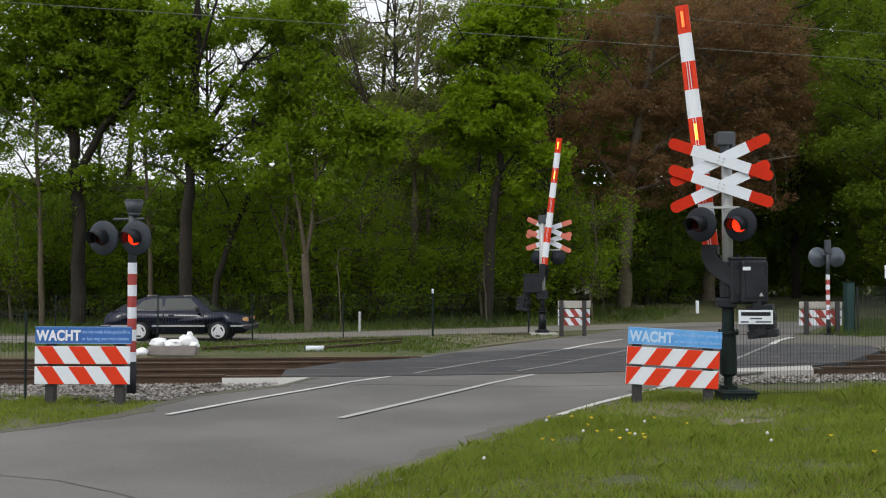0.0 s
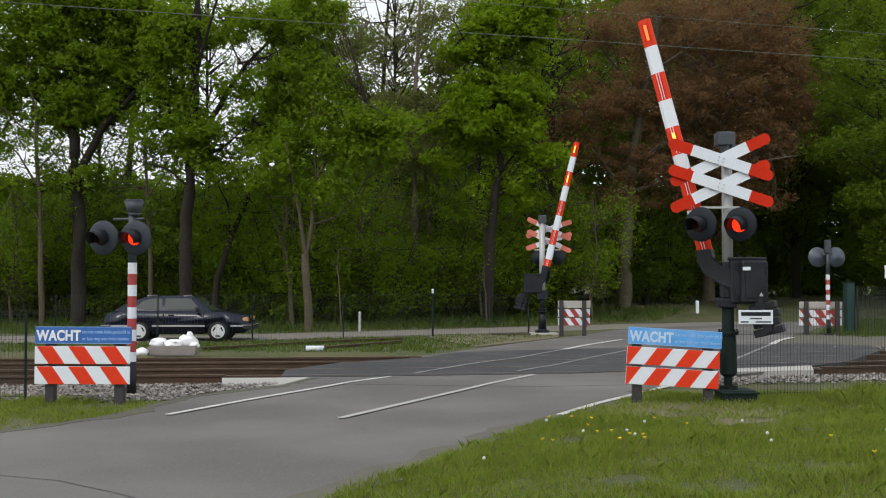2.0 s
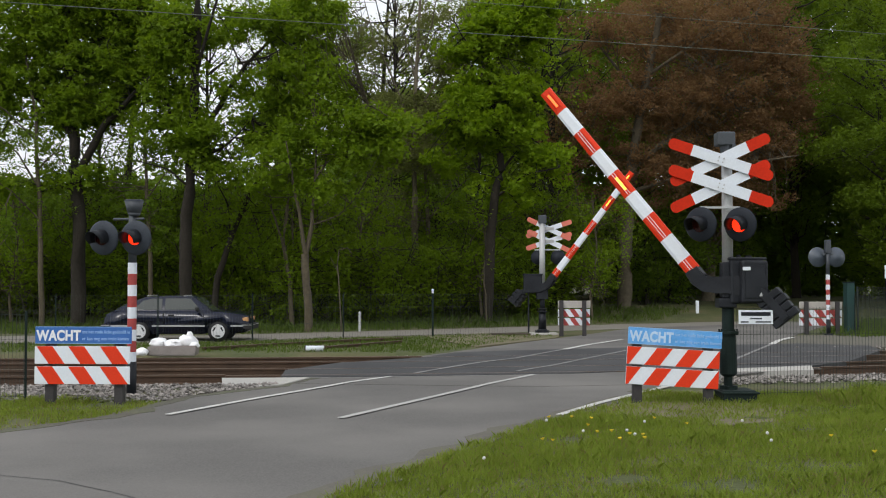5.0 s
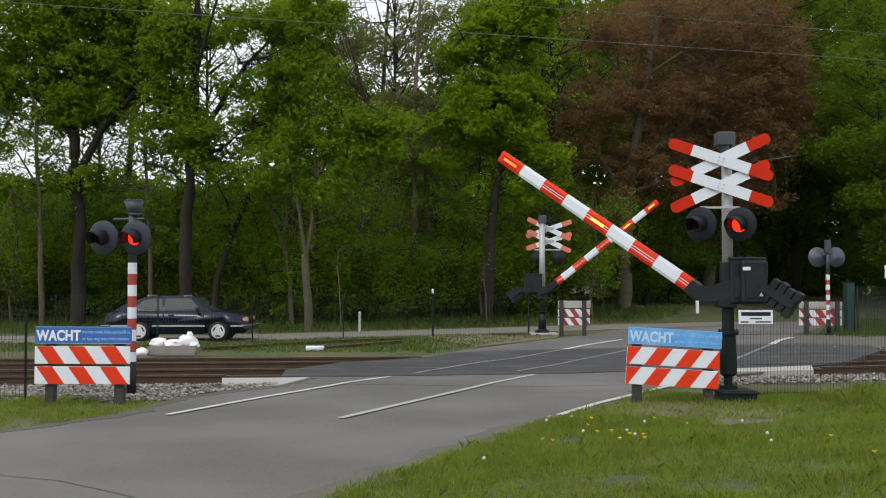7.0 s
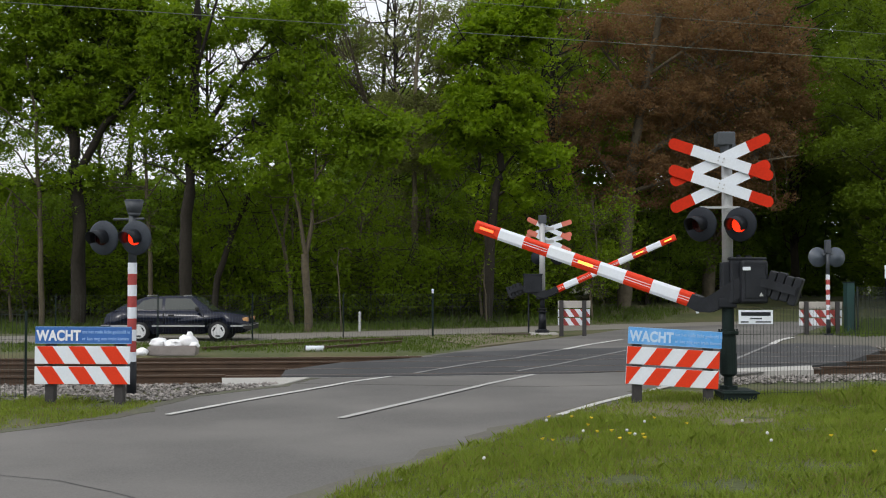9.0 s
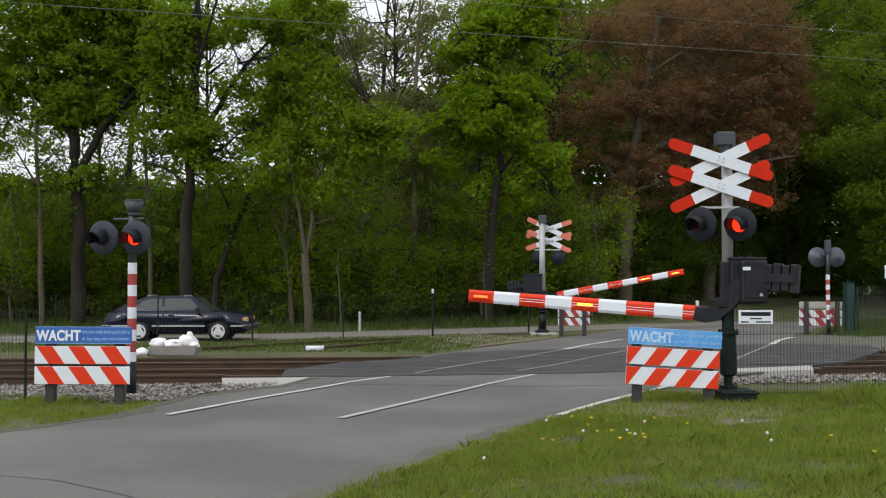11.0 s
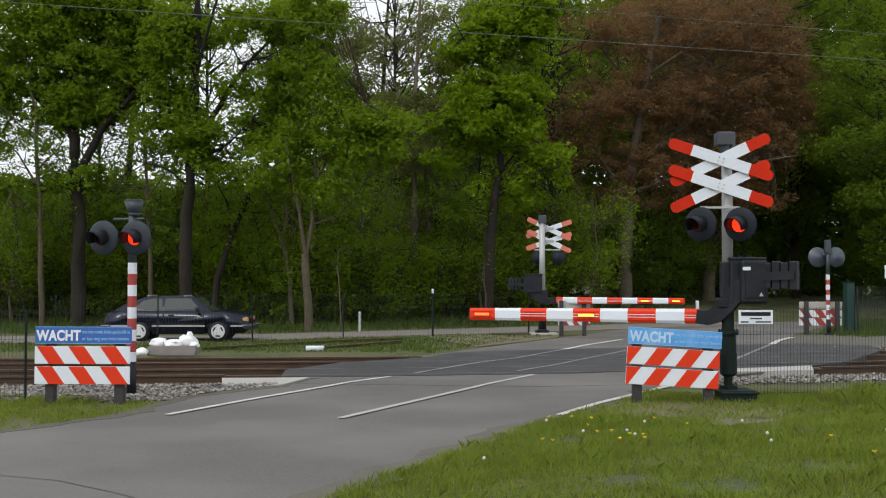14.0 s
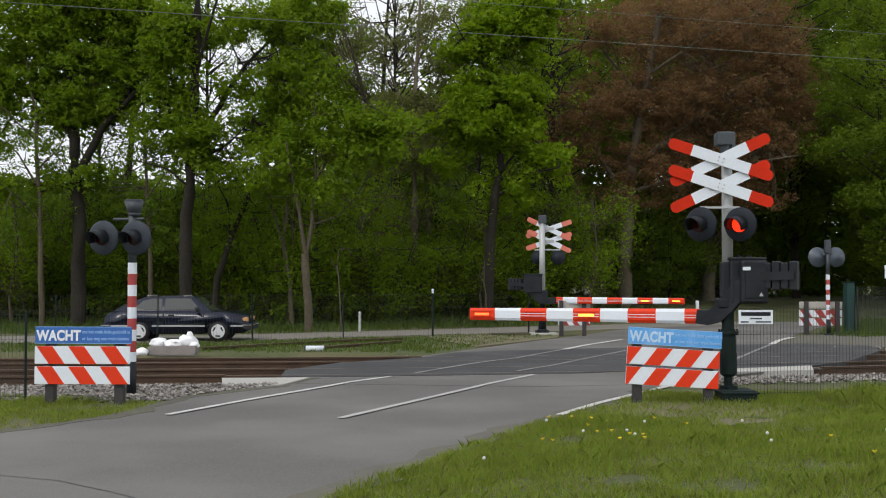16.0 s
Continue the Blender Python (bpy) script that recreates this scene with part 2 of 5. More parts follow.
def track_y(x):
    """How far the tracks have bent away at x; straight beyond the crossing."""
    c = min(max(x, -12.0), 14.0)
    return 0.15 * x + 0.006 * c * c + 0.012 * c * (x - c)



ROAD_LEFT = [(-5, -13.3), (5, -9.0), (10, -6.6), (12.96, -5.08), (13.59, -4.65), (14.22, -4.30), (14.90, -4.06), (16.03, -3.96), (17.00, -3.78), (17.90, -3.26), (18.79, -2.67), (21.3, -2.2),
             (26.4, -0.6), (29, 0.6), (33, 2.4), (36.7, 4.3), (42, 6.6), (50, 10.3), (64, 17.2), (90, 30)]
ROAD_RIGHT = [(-5, -7.0), (5, -2.8), (9, -0.96), (10.3, -0.43), (12.1, 0.34), (13.4, 0.91), (14.7, 1.62), (17.1, 2.9), (24.6, 6.1), (29.5, 8.2), (35.5, 10.8),
              (42.5, 14.0), (50, 17.6), (64, 24.6), (90, 38)]


def along(table, y):
    return float(np.interp(y, [a for a, _ in table], [b for _, b in table]))


def on_road(x, y, margin=0.0):
    return along(ROAD_LEFT, y) - margin < x < along(ROAD_RIGHT, y) + margin


def bed(x, y):
    """Height of the ground: a shallow bed for the tracks, a low bank under the wood."""
    d = y - track_y(x)
    bedz = -0.2 * min(1, max(0, (d - 19.3) / 0.9)) * min(1, max(0, (28.0 - d) / 0.9))
    if on_road(x, y, 0.3):
        bedz = min(bedz, -0.2 if 19.8 < d < 27.5 else bedz)
    bank = 0.9 * min(1, max(0, (y - 46 - 0.25 * max(x, -10)) / 14))
    return bedz + bank


def build_ground():
    xs = sorted(set(list(np.arange(-16, 22, 0.5)) + [-1500, -600, -250, -120, -80, -50, -40, -30, -24, -20, 26, 30, 36, 44, 60, 90, 150, 300, 700, 1500]))
    ys = sorted(set(list(np.arange(8, 30, 0.35)) + list(np.arange(30, 72, 2.0)) + [-1500, -500, -150, -50, -15, 0, 4, 80, 95, 120, 180, 400, 900, 2500]))
    verts = [(x, y, bed(x, y) + (0.03 * noise.noise((x * 0.8, y * 0.8, 0)) if abs(x) < 30 and y < 60 and not on_road(x, y, 0.6) else 0) - (0.06 if on_road(x, y, -0.4) and not 19.0 < y - track_y(x) < 28.6 else 0)) for y in ys for x in xs]
    nx = len(xs)
    faces = [(j * nx + i, j * nx + i + 1, (j + 1) * nx + i + 1, (j + 1) * nx + i) for j in range(len(ys) - 1) for i in range(nx - 1)]
    ob = mesh_from("ground", verts, faces, GRASS_SOIL, smooth=True)
    tagged(ob, "grassy ground with patches of bare sandy soil", "ground", kind="structure")


def ribbon(name, left, right, ys, z, depth, mat, label, category="road", kind="structure", wobble=0.0):
    """A sheet with thickness between two edges given by tables of (y, x)."""
    bm = bmesh.new()
    rows = []
    for i, y in enumerate(ys):
        a, b = along(left, y), along(right, y)
        a += wobble * noise.noise((y * 1.7, 3, 1))
        b += wobble * noise.noise((y * 1.7, 9, 5))
        row = [bm.verts.new((a, y, z - depth))] + [bm.verts.new((a + (b - a) * k / 6, y, z)) for k in range(7)] + [bm.verts.new((b, y, z - depth))]
        rows.append(row)
    for r, s in zip(rows, rows[1:]):
        for k in range(8):
            bm.faces.new((r[k], r[k + 1], s[k + 1], s[k]))
    ob = finish(name, bm, mat)
    return tagged(ob, label, category, kind=kind)


def slab(name, pts, z, depth, mat, label, category="road", kind="structure"):
    """A flat piece with thickness from an outline on the ground."""
    bm = bmesh.new()
    top = [bm.verts.new((x, y, z)) for x, y in pts]
    low = [bm.verts.new((x, y, z - depth)) for x, y in pts]
    bm.faces.new(top)
    for i in range(len(pts)):
        j = (i + 1) % len(pts)
        bm.faces.new((top[i], low[i], low[j], top[j]))
    bmesh.ops.recalc_face_normals(bm, faces=bm.faces[:])
    ob = finish(name, bm, mat)
    return tagged(ob, label, category, kind=kind)


def line(points, width, z, mat, label):
    """A painted line through the points, a little uneven in width."""
    pts = [Vector((x, y, 0)) for x, y in points]
    path = [p.lerp(q, k / 4) for p, q in zip(pts, pts[1:]) for k in range(4)] + [pts[-1]]
    left, right = [], []
    for i, p in enumerate(path):
        d = (path[min(i + 1, len(path) - 1)] - path[max(i - 1, 0)]).normalized()
        w = width / 2 * (1 + 0.18 * noise.noise((p.x * 2.1, p.y * 2.1, 4)))
        left.append((p.x - d.y * w, p.y + d.x * w))
        right.append((p.x + d.y * w, p.y - d.x * w))
    return slab("road_marking", left + right[::-1], z, 0.006, mat, label, "road marking")


def build_roads():
    ys = list(np.arange(-5, 12, 1.0)) + list(np.arange(12, 30, 0.4)) + list(np.arange(30, 90, 1.5))
    ribbon("road", ROAD_LEFT, ROAD_RIGHT, ys, 0.012, 0.3, ASPHALT, "worn grey asphalt road over a level crossing", wobble=0.09)
    deck = [(-2.96, 20.61), (-2.30, 20.48), (-0.04, 20.86), (2.30, 21.26), (3.45, 21.81), (5.85, 22.39), (7.67, 23.33), (8.80, 24.52), (11.17, 28.73), (11.69, 30.84), (10.21, 32.02), (8.29, 31.42), (4.90, 30.01), (3.16, 29.23), (1.37, 28.48), (0.29, 27.77), (-0.51, 25.85), (-2.23, 24.17), (-3.09, 22.10)]
    slab("crossing_deck", deck, 0.024, 0.24, DECK, "dark newer asphalt deck between the rails", "road")
    slab("patched_asphalt", [(-2.6, 19.2), (-0.9, 20.6), (4.0, 21.6), (6.0, 22.4), (7.6, 22.6), (6.9, 22.45), (6.4, 21.9), (5.4, 21.0), (4.4, 19.2), (1.5, 18.6)], 0.018, 0.02, ASPHALT, "grey asphalt patch before the crossing", "road")
    line([(-3.54, 14.55), (-2.83, 16.41), (-1.94, 18.49), (-1.59, 19.40), (-0.97, 20.53)], 0.1, 0.03, PAINT_LINE, 'white painted edge line on the asphalt')
    line([(-0.52, 21.24), (0.18, 22.84), (0.80, 24.17), (1.61, 25.46)], 0.1, 0.036, WORN_LINE, 'worn edge line over the crossing deck')
    line([(1.61, 25.46), (2.41, 27.35), (3.14, 29.02)], 0.08, 0.036, WORN_LINE, 'worn edge line over the crossing deck')
    line([(3.15, 29.12), (4.02, 31.31), (5.42, 34.19)], 0.15, 0.03, PAINT_LINE, 'white painted edge line on the asphalt')
    line([(-1.28, 14.18), (-0.66, 15.64), (0.14, 17.52), (0.83, 19.18), (1.69, 20.98)], 0.105, 0.03, CENTRE_LINE, 'worn white centre line on the asphalt')
    line([(1.43, 21.73), (2.37, 23.49), (3.28, 25.56), (5.00, 29.27)], 0.08, 0.036, WORN_LINE, 'worn centre line over the crossing deck')
    line([(1.50, 14.52), (2.21, 15.98), (3.13, 17.57), (3.75, 18.70)], 0.11, 0.03, PAINT_LINE, 'white painted edge line on the asphalt')
    line([(6.17, 24.35), (7.58, 27.69), (9.17, 31.49)], 0.09, 0.036, WORN_LINE, 'worn edge line over the crossing deck')
    line([(9.21, 31.60), (10.11, 33.85), (11.05, 35.65)], 0.17, 0.03, PAINT_LINE, 'white painted edge line on the asphalt')
    line([(-2.42, 20.22), (-0.86, 20.41), (1.10, 20.79)], 0.04, 0.03, WORN_LINE, 'pale joint between old and new asphalt')
    # dusty edges of the road
    shift = lambda table, d: [(y, x + d) for y, x in table]
    near = list(np.arange(6, 21.4, 0.25))
    ribbon("road_edge", shift(ROAD_RIGHT, -0.22), shift(ROAD_RIGHT, 0.16), near, 0.017, 0.05, DUST, "dusty sandy edge of the road", wobble=0.3)
    ribbon("road_edge", shift(ROAD_LEFT, -0.2), shift(ROAD_LEFT, 0.12), near, 0.017, 0.05, DIRT, "earthy edge of the road", wobble=0.25)
    # the side road along the wood
    lo = [(-60, 31.0), (-20, 32.0), (-8, 32.7), (-4, 35.3), (0, 38.0), (4, 40.8), (9, 44.5), (14, 48.0)]
    hi = [(-60, 36.0), (-20, 36.6), (-8, 37.4), (-4, 39.8), (0, 42.6), (4, 45.6), (9, 49.5), (14, 54.0)]
    bm = bmesh.new()
    rows = []
    for x in np.arange(-60, 14.1, 1.0):
        a, b = along(lo, x), along(hi, x)
        rows.append([bm.verts.new((x, a, -0.1)), bm.verts.new((x, a, 0.008)), bm.verts.new((x, (a + b) / 2, 0.03)), bm.verts.new((x, b, 0.008)), bm.verts.new((x, b, -0.1))])
    for r, s in zip(rows, rows[1:]):
        for k in range(4):
            bm.faces.new((r[k], s[k], s[k + 1], r[k + 1]))
    tagged(finish("side_road", bm, SANDY), "pale sandy side road along the wood", "road", kind="structure")
    # trodden sand before the barrier and along the kerb
    slab("sand_patch", [(1.84, 14.40), (2.29, 15.73), (2.85, 16.91), (3.64, 17.90), (4.49, 18.09), (4.42, 16.19), (4.81, 15.73), (4.20, 13.98), (3.36, 13.53), (2.59, 14.16)], 0.012, 0.05, SAND, "trodden sandy patch in the dry grass", "ground")
    slab("sand_patch", [(0.9, 30.2), (2.2, 32.6), (3.6, 35.4), (4.0, 38.2), (1.6, 38.6), (-0.6, 36.6), (-0.2, 34.2), (0.4, 32.0)], 0.035, 0.06, SAND, "bare sandy ground round the far barrier", "ground")
    slab("verge_patch", [(8.7, 30.3), (13.4, 30.6), (17, 32.6), (16, 36.6), (12.4, 37.6), (11.3, 37.0), (10.4, 34.8)], 0.01, 0.06, DUST, "grey trodden ground beside the far kerb", "ground")


def rail_section():
    return [(-0.07, 0), (0.07, 0), (0.07, 0.012), (0.012, 0.035), (0.012, 0.12), (0.036, 0.132), (0.036, 0.165), (0.028, 0.172), (-0.028, 0.172), (-0.036, 0.165), (-0.036, 0.132), (-0.012, 0.12), (-0.012, 0.035), (-0.07, 0.012)]


def build_rail(points, ztop, label):
    """A rail of true section swept through the points."""
    pts = [Vector((x, y, 0)) for x, y in points]
    sec = rail_section()
    n = len(sec)
    bm = bmesh.new()
    rings = []
    for i, p in enumerate(pts):
        d = (pts[min(i + 1, len(pts) - 1)] - pts[max(i - 1, 0)]).normalized()
        rings.append([bm.verts.new((p.x + d.y * u, p.y - d.x * u, ztop - 0.172 + v)) for u, v in sec])
    for r, q in zip(rings, rings[1:]):
        for k in range(n):
            bm.faces.new((r[k], r[(k + 1) % n], q[(k + 1) % n], q[k])).material_index = 1 if k == 7 else 0
    bm.faces.new(rings[0])
    bm.faces.new(rings[-1][::-1])
    bmesh.ops.recalc_face_normals(bm, faces=bm.faces[:])
    ob = finish("rail", bm, [RUST, SHINE])
    tagged(ob, label, "rail", "rails of the tracks", "structure")


def build_tracks():
    def run(off, x0, x1):
        return [(x, off + track_y(x)) for x in sorted({x0, x1} | {float(v) for v in range(-70, 71, 2) if x0 < v < x1})]
    for off, xl, xr in zip(RAILS, (-4.00, -3.12, -2.25, -0.50), (7.6, 10.5, 12.0, 11.5)):
        lab = "rusty brown steel rail with a worn head"
        build_rail(run(off, -70.0, xl), 0.045, lab)
        build_rail(run(off, xr, 70.0), 0.045, lab)
        build_rail(run(off, xl + 0.01, xr - 0.01), 0.028, lab + " let into the road")
    # the overgrown siding, which curves away
    for path in ([(-6.18, 28.96), (-3.03, 32.8), (-1.24, 34.37)], [(-3.27, 29.09), (-1.2, 32.47)]):
        build_rail(path, 0.09, "rusty rail of an overgrown siding")
    bm = bmesh.new()
    box(bm, -1.25, 1.25, -0.12, 0.12, -0.14, 0, 0.015)
    first = None
    for mid in (21.97, 25.37):
        for i in range(-60, 61):
            x = i * 0.62
            if -3.2 < x < 8.9:
                continue
            m = Matrix.Translation((x, mid + track_y(x), -0.165)) @ pose(0, 0, 0, 0, 0, 90 + math.degrees(math.atan(track_y(x + 0.5) - track_y(x - 0.5))))
            if first is None:
                first = finish("sleeper", bm, SLEEPER, loc=m)
                tagged(first, "weathered dark sleeper half buried in ballast", "sleeper", "sleepers of the tracks")
            else:
                copy_thing(first, m)


def scatter_stones(name, spots, lo, hi, label):
    """Broken ballast: squashed, jittered octahedra joined into one mass."""
    rng = np.random.default_rng(5)
    base = np.array([(1, 0, 0), (-1, 0, 0), (0, 1, 0), (0, -1, 0), (0, 0, 1), (0, 0, -1)], float)
    tri = np.array([(0, 2, 4), (2, 1, 4), (1, 3, 4), (3, 0, 4), (2, 0, 5), (1, 2, 5), (3, 1, 5), (0, 3, 5)])
    n = len(spots)
    v = base[None] * rng.uniform(0.55, 1.2, (n, 6, 1)) + rng.normal(0, 0.15, (n, 6, 3))
    a = rng.uniform(0, 6.3, n)
    r = np.zeros((n, 3, 3))
    r[:, 0, 0], r[:, 0, 1], r[:, 1, 0], r[:, 1, 1], r[:, 2, 2] = np.cos(a), -np.sin(a), np.sin(a), np.cos(a), 0.75
    v = np.einsum("nij,nkj->nki", r, v) * rng.uniform(lo, hi, (n, 1, 1)) + np.array(spots)[:, None]
    faces = (tri[None] + 6 * np.arange(n)[:, None, None]).reshape(-1, 3)
    ob = mesh_from(name, v.reshape(-1, 3).tolist(), faces.tolist(), BALLAST)
    return tagged(ob, label, "ballast", kind="stuff")


def build_ballast():
    rng = random.Random(3)
    spots = []
    def fill(n, x0, x1, o0, o1, test=None):
        for _ in range(n):
            x, o = rng.uniform(x0, x1), rng.uniform(o0, o1)
            y = o + track_y(x)
            if on_road(x, y, 0.1) or (test and not test(x, y)):
                continue
            spots.append((x, y, bed(x, y) + rng.uniform(0.0, 0.05)))
    fill(9000, -11, -2.3, 16.8, 21.2, lambda x, y: y > 16.2 - 0.05 * (x + 4) + 0.25 * math.sin(x * 3))
    fill(5000, 4.6, 12, 18.2, 21.2)
    fill(7000, -14, -1.5, 21.3, 27.0)
    fill(6000, 7.5, 16, 21.3, 28.0)
    fill(500, -1.5, 0.6, 26.6, 27.6)
    scatter_stones("ballast", spots, 0.022, 0.05, "grey broken stone ballast beside the rails")


build_ground()
build_roads()
build_tracks()
build_ballast()

# concrete edge beams of the crossing
for pts in ([(-3.94, 20.11), (-3.17, 20.17), (-2.39, 20.24), (-2.57, 19.41), (-2.68, 18.81), (-3.09, 18.45), (-3.69, 18.86)], [(5.73, 22.34), (7.58, 23.19), (7.22, 21.97), (5.57, 21.54)]):
    slab("edge_beam", pts, 0.034, 0.2, CONCRETE, "pale concrete edge beam of the crossing", "edge beam")


# ---- crossing equipment ----
CYCLE, FIRST_LEFT, LEFT_LIT = 0.667, 0.06, 0.245
KEYED = []                       # (object, rows) for motions()
BLINKERS = []                    # (object, pose when lit, pose when dark, lit with the left lamp, fades now and then)


def lamp_head(parent, x, y, z, az, left, blinks=True, tilt=3, radius=0.25, fades=False, mat=None):
    """A round dark target with a hooded red lens; the glowing lamp inside slides forward when it is lit."""
    bm = bmesh.new()
    seg = 32
    rings = [(0.112, -0.012), (0.126, -0.02), (radius - 0.02, 0.02), (radius, 0.035), (radius - 0.01, 0.055), (0.17, 0.11), (0.1, 0.17), (0.0, 0.18)]
    loops = [[bm.verts.new((r * math.cos(a), yy, r * math.sin(a))) for a in (2 * math.pi * i / seg for i in range(seg))] for r, yy in rings]
    for p, q in zip(loops, loops[1:]):
        for i in range(seg):
            bm.faces.new((p[i], p[(i + 1) % seg], q[(i + 1) % seg], q[i]))
    bmesh.ops.remove_doubles(bm, verts=bm.verts[:], dist=0.0005)
    bmesh.ops.recalc_face_normals(bm, faces=bm.faces[:])
    head = part("lamp", bm, mat or TARGET, parent, "round dark grey lamp target", True, Matrix.Translation((x, y, z)) @ pose(0, 0, 0, tilt, 0, az))
    bm = bmesh.new()
    outer, inner = [], []
    n = 20
    for i in range(n + 1):
        a = radians(-32 + 244 * i / n)
        reach = 0.12 + 0.19 * (0.5 + 0.5 * math.sin(a)) ** 0.8
        for r, store in ((0.13, outer), (0.121, inner)):
            store.append((bm.verts.new((r * math.cos(a), -0.01, r * math.sin(a))), bm.verts.new((r * 0.95 * math.cos(a), -0.01 - reach, r * 0.95 * math.sin(a) - 0.02))))
    for i in range(n):
        o, p, q, s = outer[i], outer[i + 1], inner[i], inner[i + 1]
        for f in ((o[0], p[0], p[1], o[1]), (s[0], q[0], q[1], s[1]), (o[1], p[1], s[1], q[1]), (o[0], q[0], s[0], p[0])):
            bm.faces.new(f)
    for k in (0, n):
        bm.faces.new((outer[k][0], outer[k][1], inner[k][1], inner[k][0]))
    bmesh.ops.recalc_face_normals(bm, faces=bm.faces[:])
    part("hood", bm, BLACK, head, "black sun hood", True)
    def dome(r, depth):
        b = bmesh.new()
        bmesh.ops.create_uvsphere(b, u_segments=20, v_segments=10, radius=r)
        bmesh.ops.transform(b, matrix=Matrix.Diagonal((1, depth / r, 1, 1)), verts=b.verts[:])
        return b
    part("lens", dome(0.115, 0.03), LENS, head, "dark red glass lens", True)
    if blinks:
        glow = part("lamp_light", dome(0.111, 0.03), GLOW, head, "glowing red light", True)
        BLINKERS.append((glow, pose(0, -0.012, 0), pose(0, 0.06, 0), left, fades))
    return head


def bell(parent, x, y, z, mat=SLATE):
    bm = bmesh.new()
    tube(bm, (x, y, z), (x, y, z + 0.05), 0.07, 0.1, 20)
    tube(bm, (x, y, z + 0.05), (x, y, z + 0.24), 0.1, 0.145, 20)
    tube(bm, (x, y, z + 0.24), (x, y, z + 0.255), 0.15, 0.13, 20)
    part("bell", bm, mat, parent, "slate grey warning bell", True)


def plank(parent, x, y, z, angle, length, width, mats, end):
    """One board of a crossing sign: white middle, red rounded ends."""
    h, w = length / 2, width / 2
    bm = bmesh.new()
    prism(bm, [(-h + end, -w), (h - end, -w), (h - end, w), (-h + end, w)], -0.008, 0.008, 0)
    for s in (-1, 1):
        c = 0.06
        pts = [(s * (h - end), -w), (s * (h - c), -w), (s * (h - c * 0.35), -w + c * 0.3), (s * h, -w + c), (s * h, w - c), (s * (h - c * 0.35), w - c * 0.3), (s * (h - c), w), (s * (h - end), w)]
        prism(bm, pts, -0.009, 0.009, 1)
    bmesh.ops.recalc_face_normals(bm, faces=bm.faces[:])
    p = part("sign_board", bm, mats, parent, "white board with red ends", loc=Matrix.Translation((x, y, z)) @ pose(0, 0, 0, 0, -angle, 0))
    b = bmesh.new()
    for bx in (-0.035, 0.035):
        for bz in (-0.03, 0.03):
            tube(b, (bx, -0.02, bz), (bx, 0.02, bz), 0.011, seg=8)
    part("bolt", b, GALV, p)
    return p


def crosses(parent, zs, x, y, roll, mats, step=0.018, length=1.58):
    for k, z in enumerate(zs):
        plank(parent, x, y - step * 2, z, -21.8 + roll, length, 0.162, mats, 0.35)
        plank(parent, x, y, z, 21.8 + roll, length, 0.162, mats, 0.35)


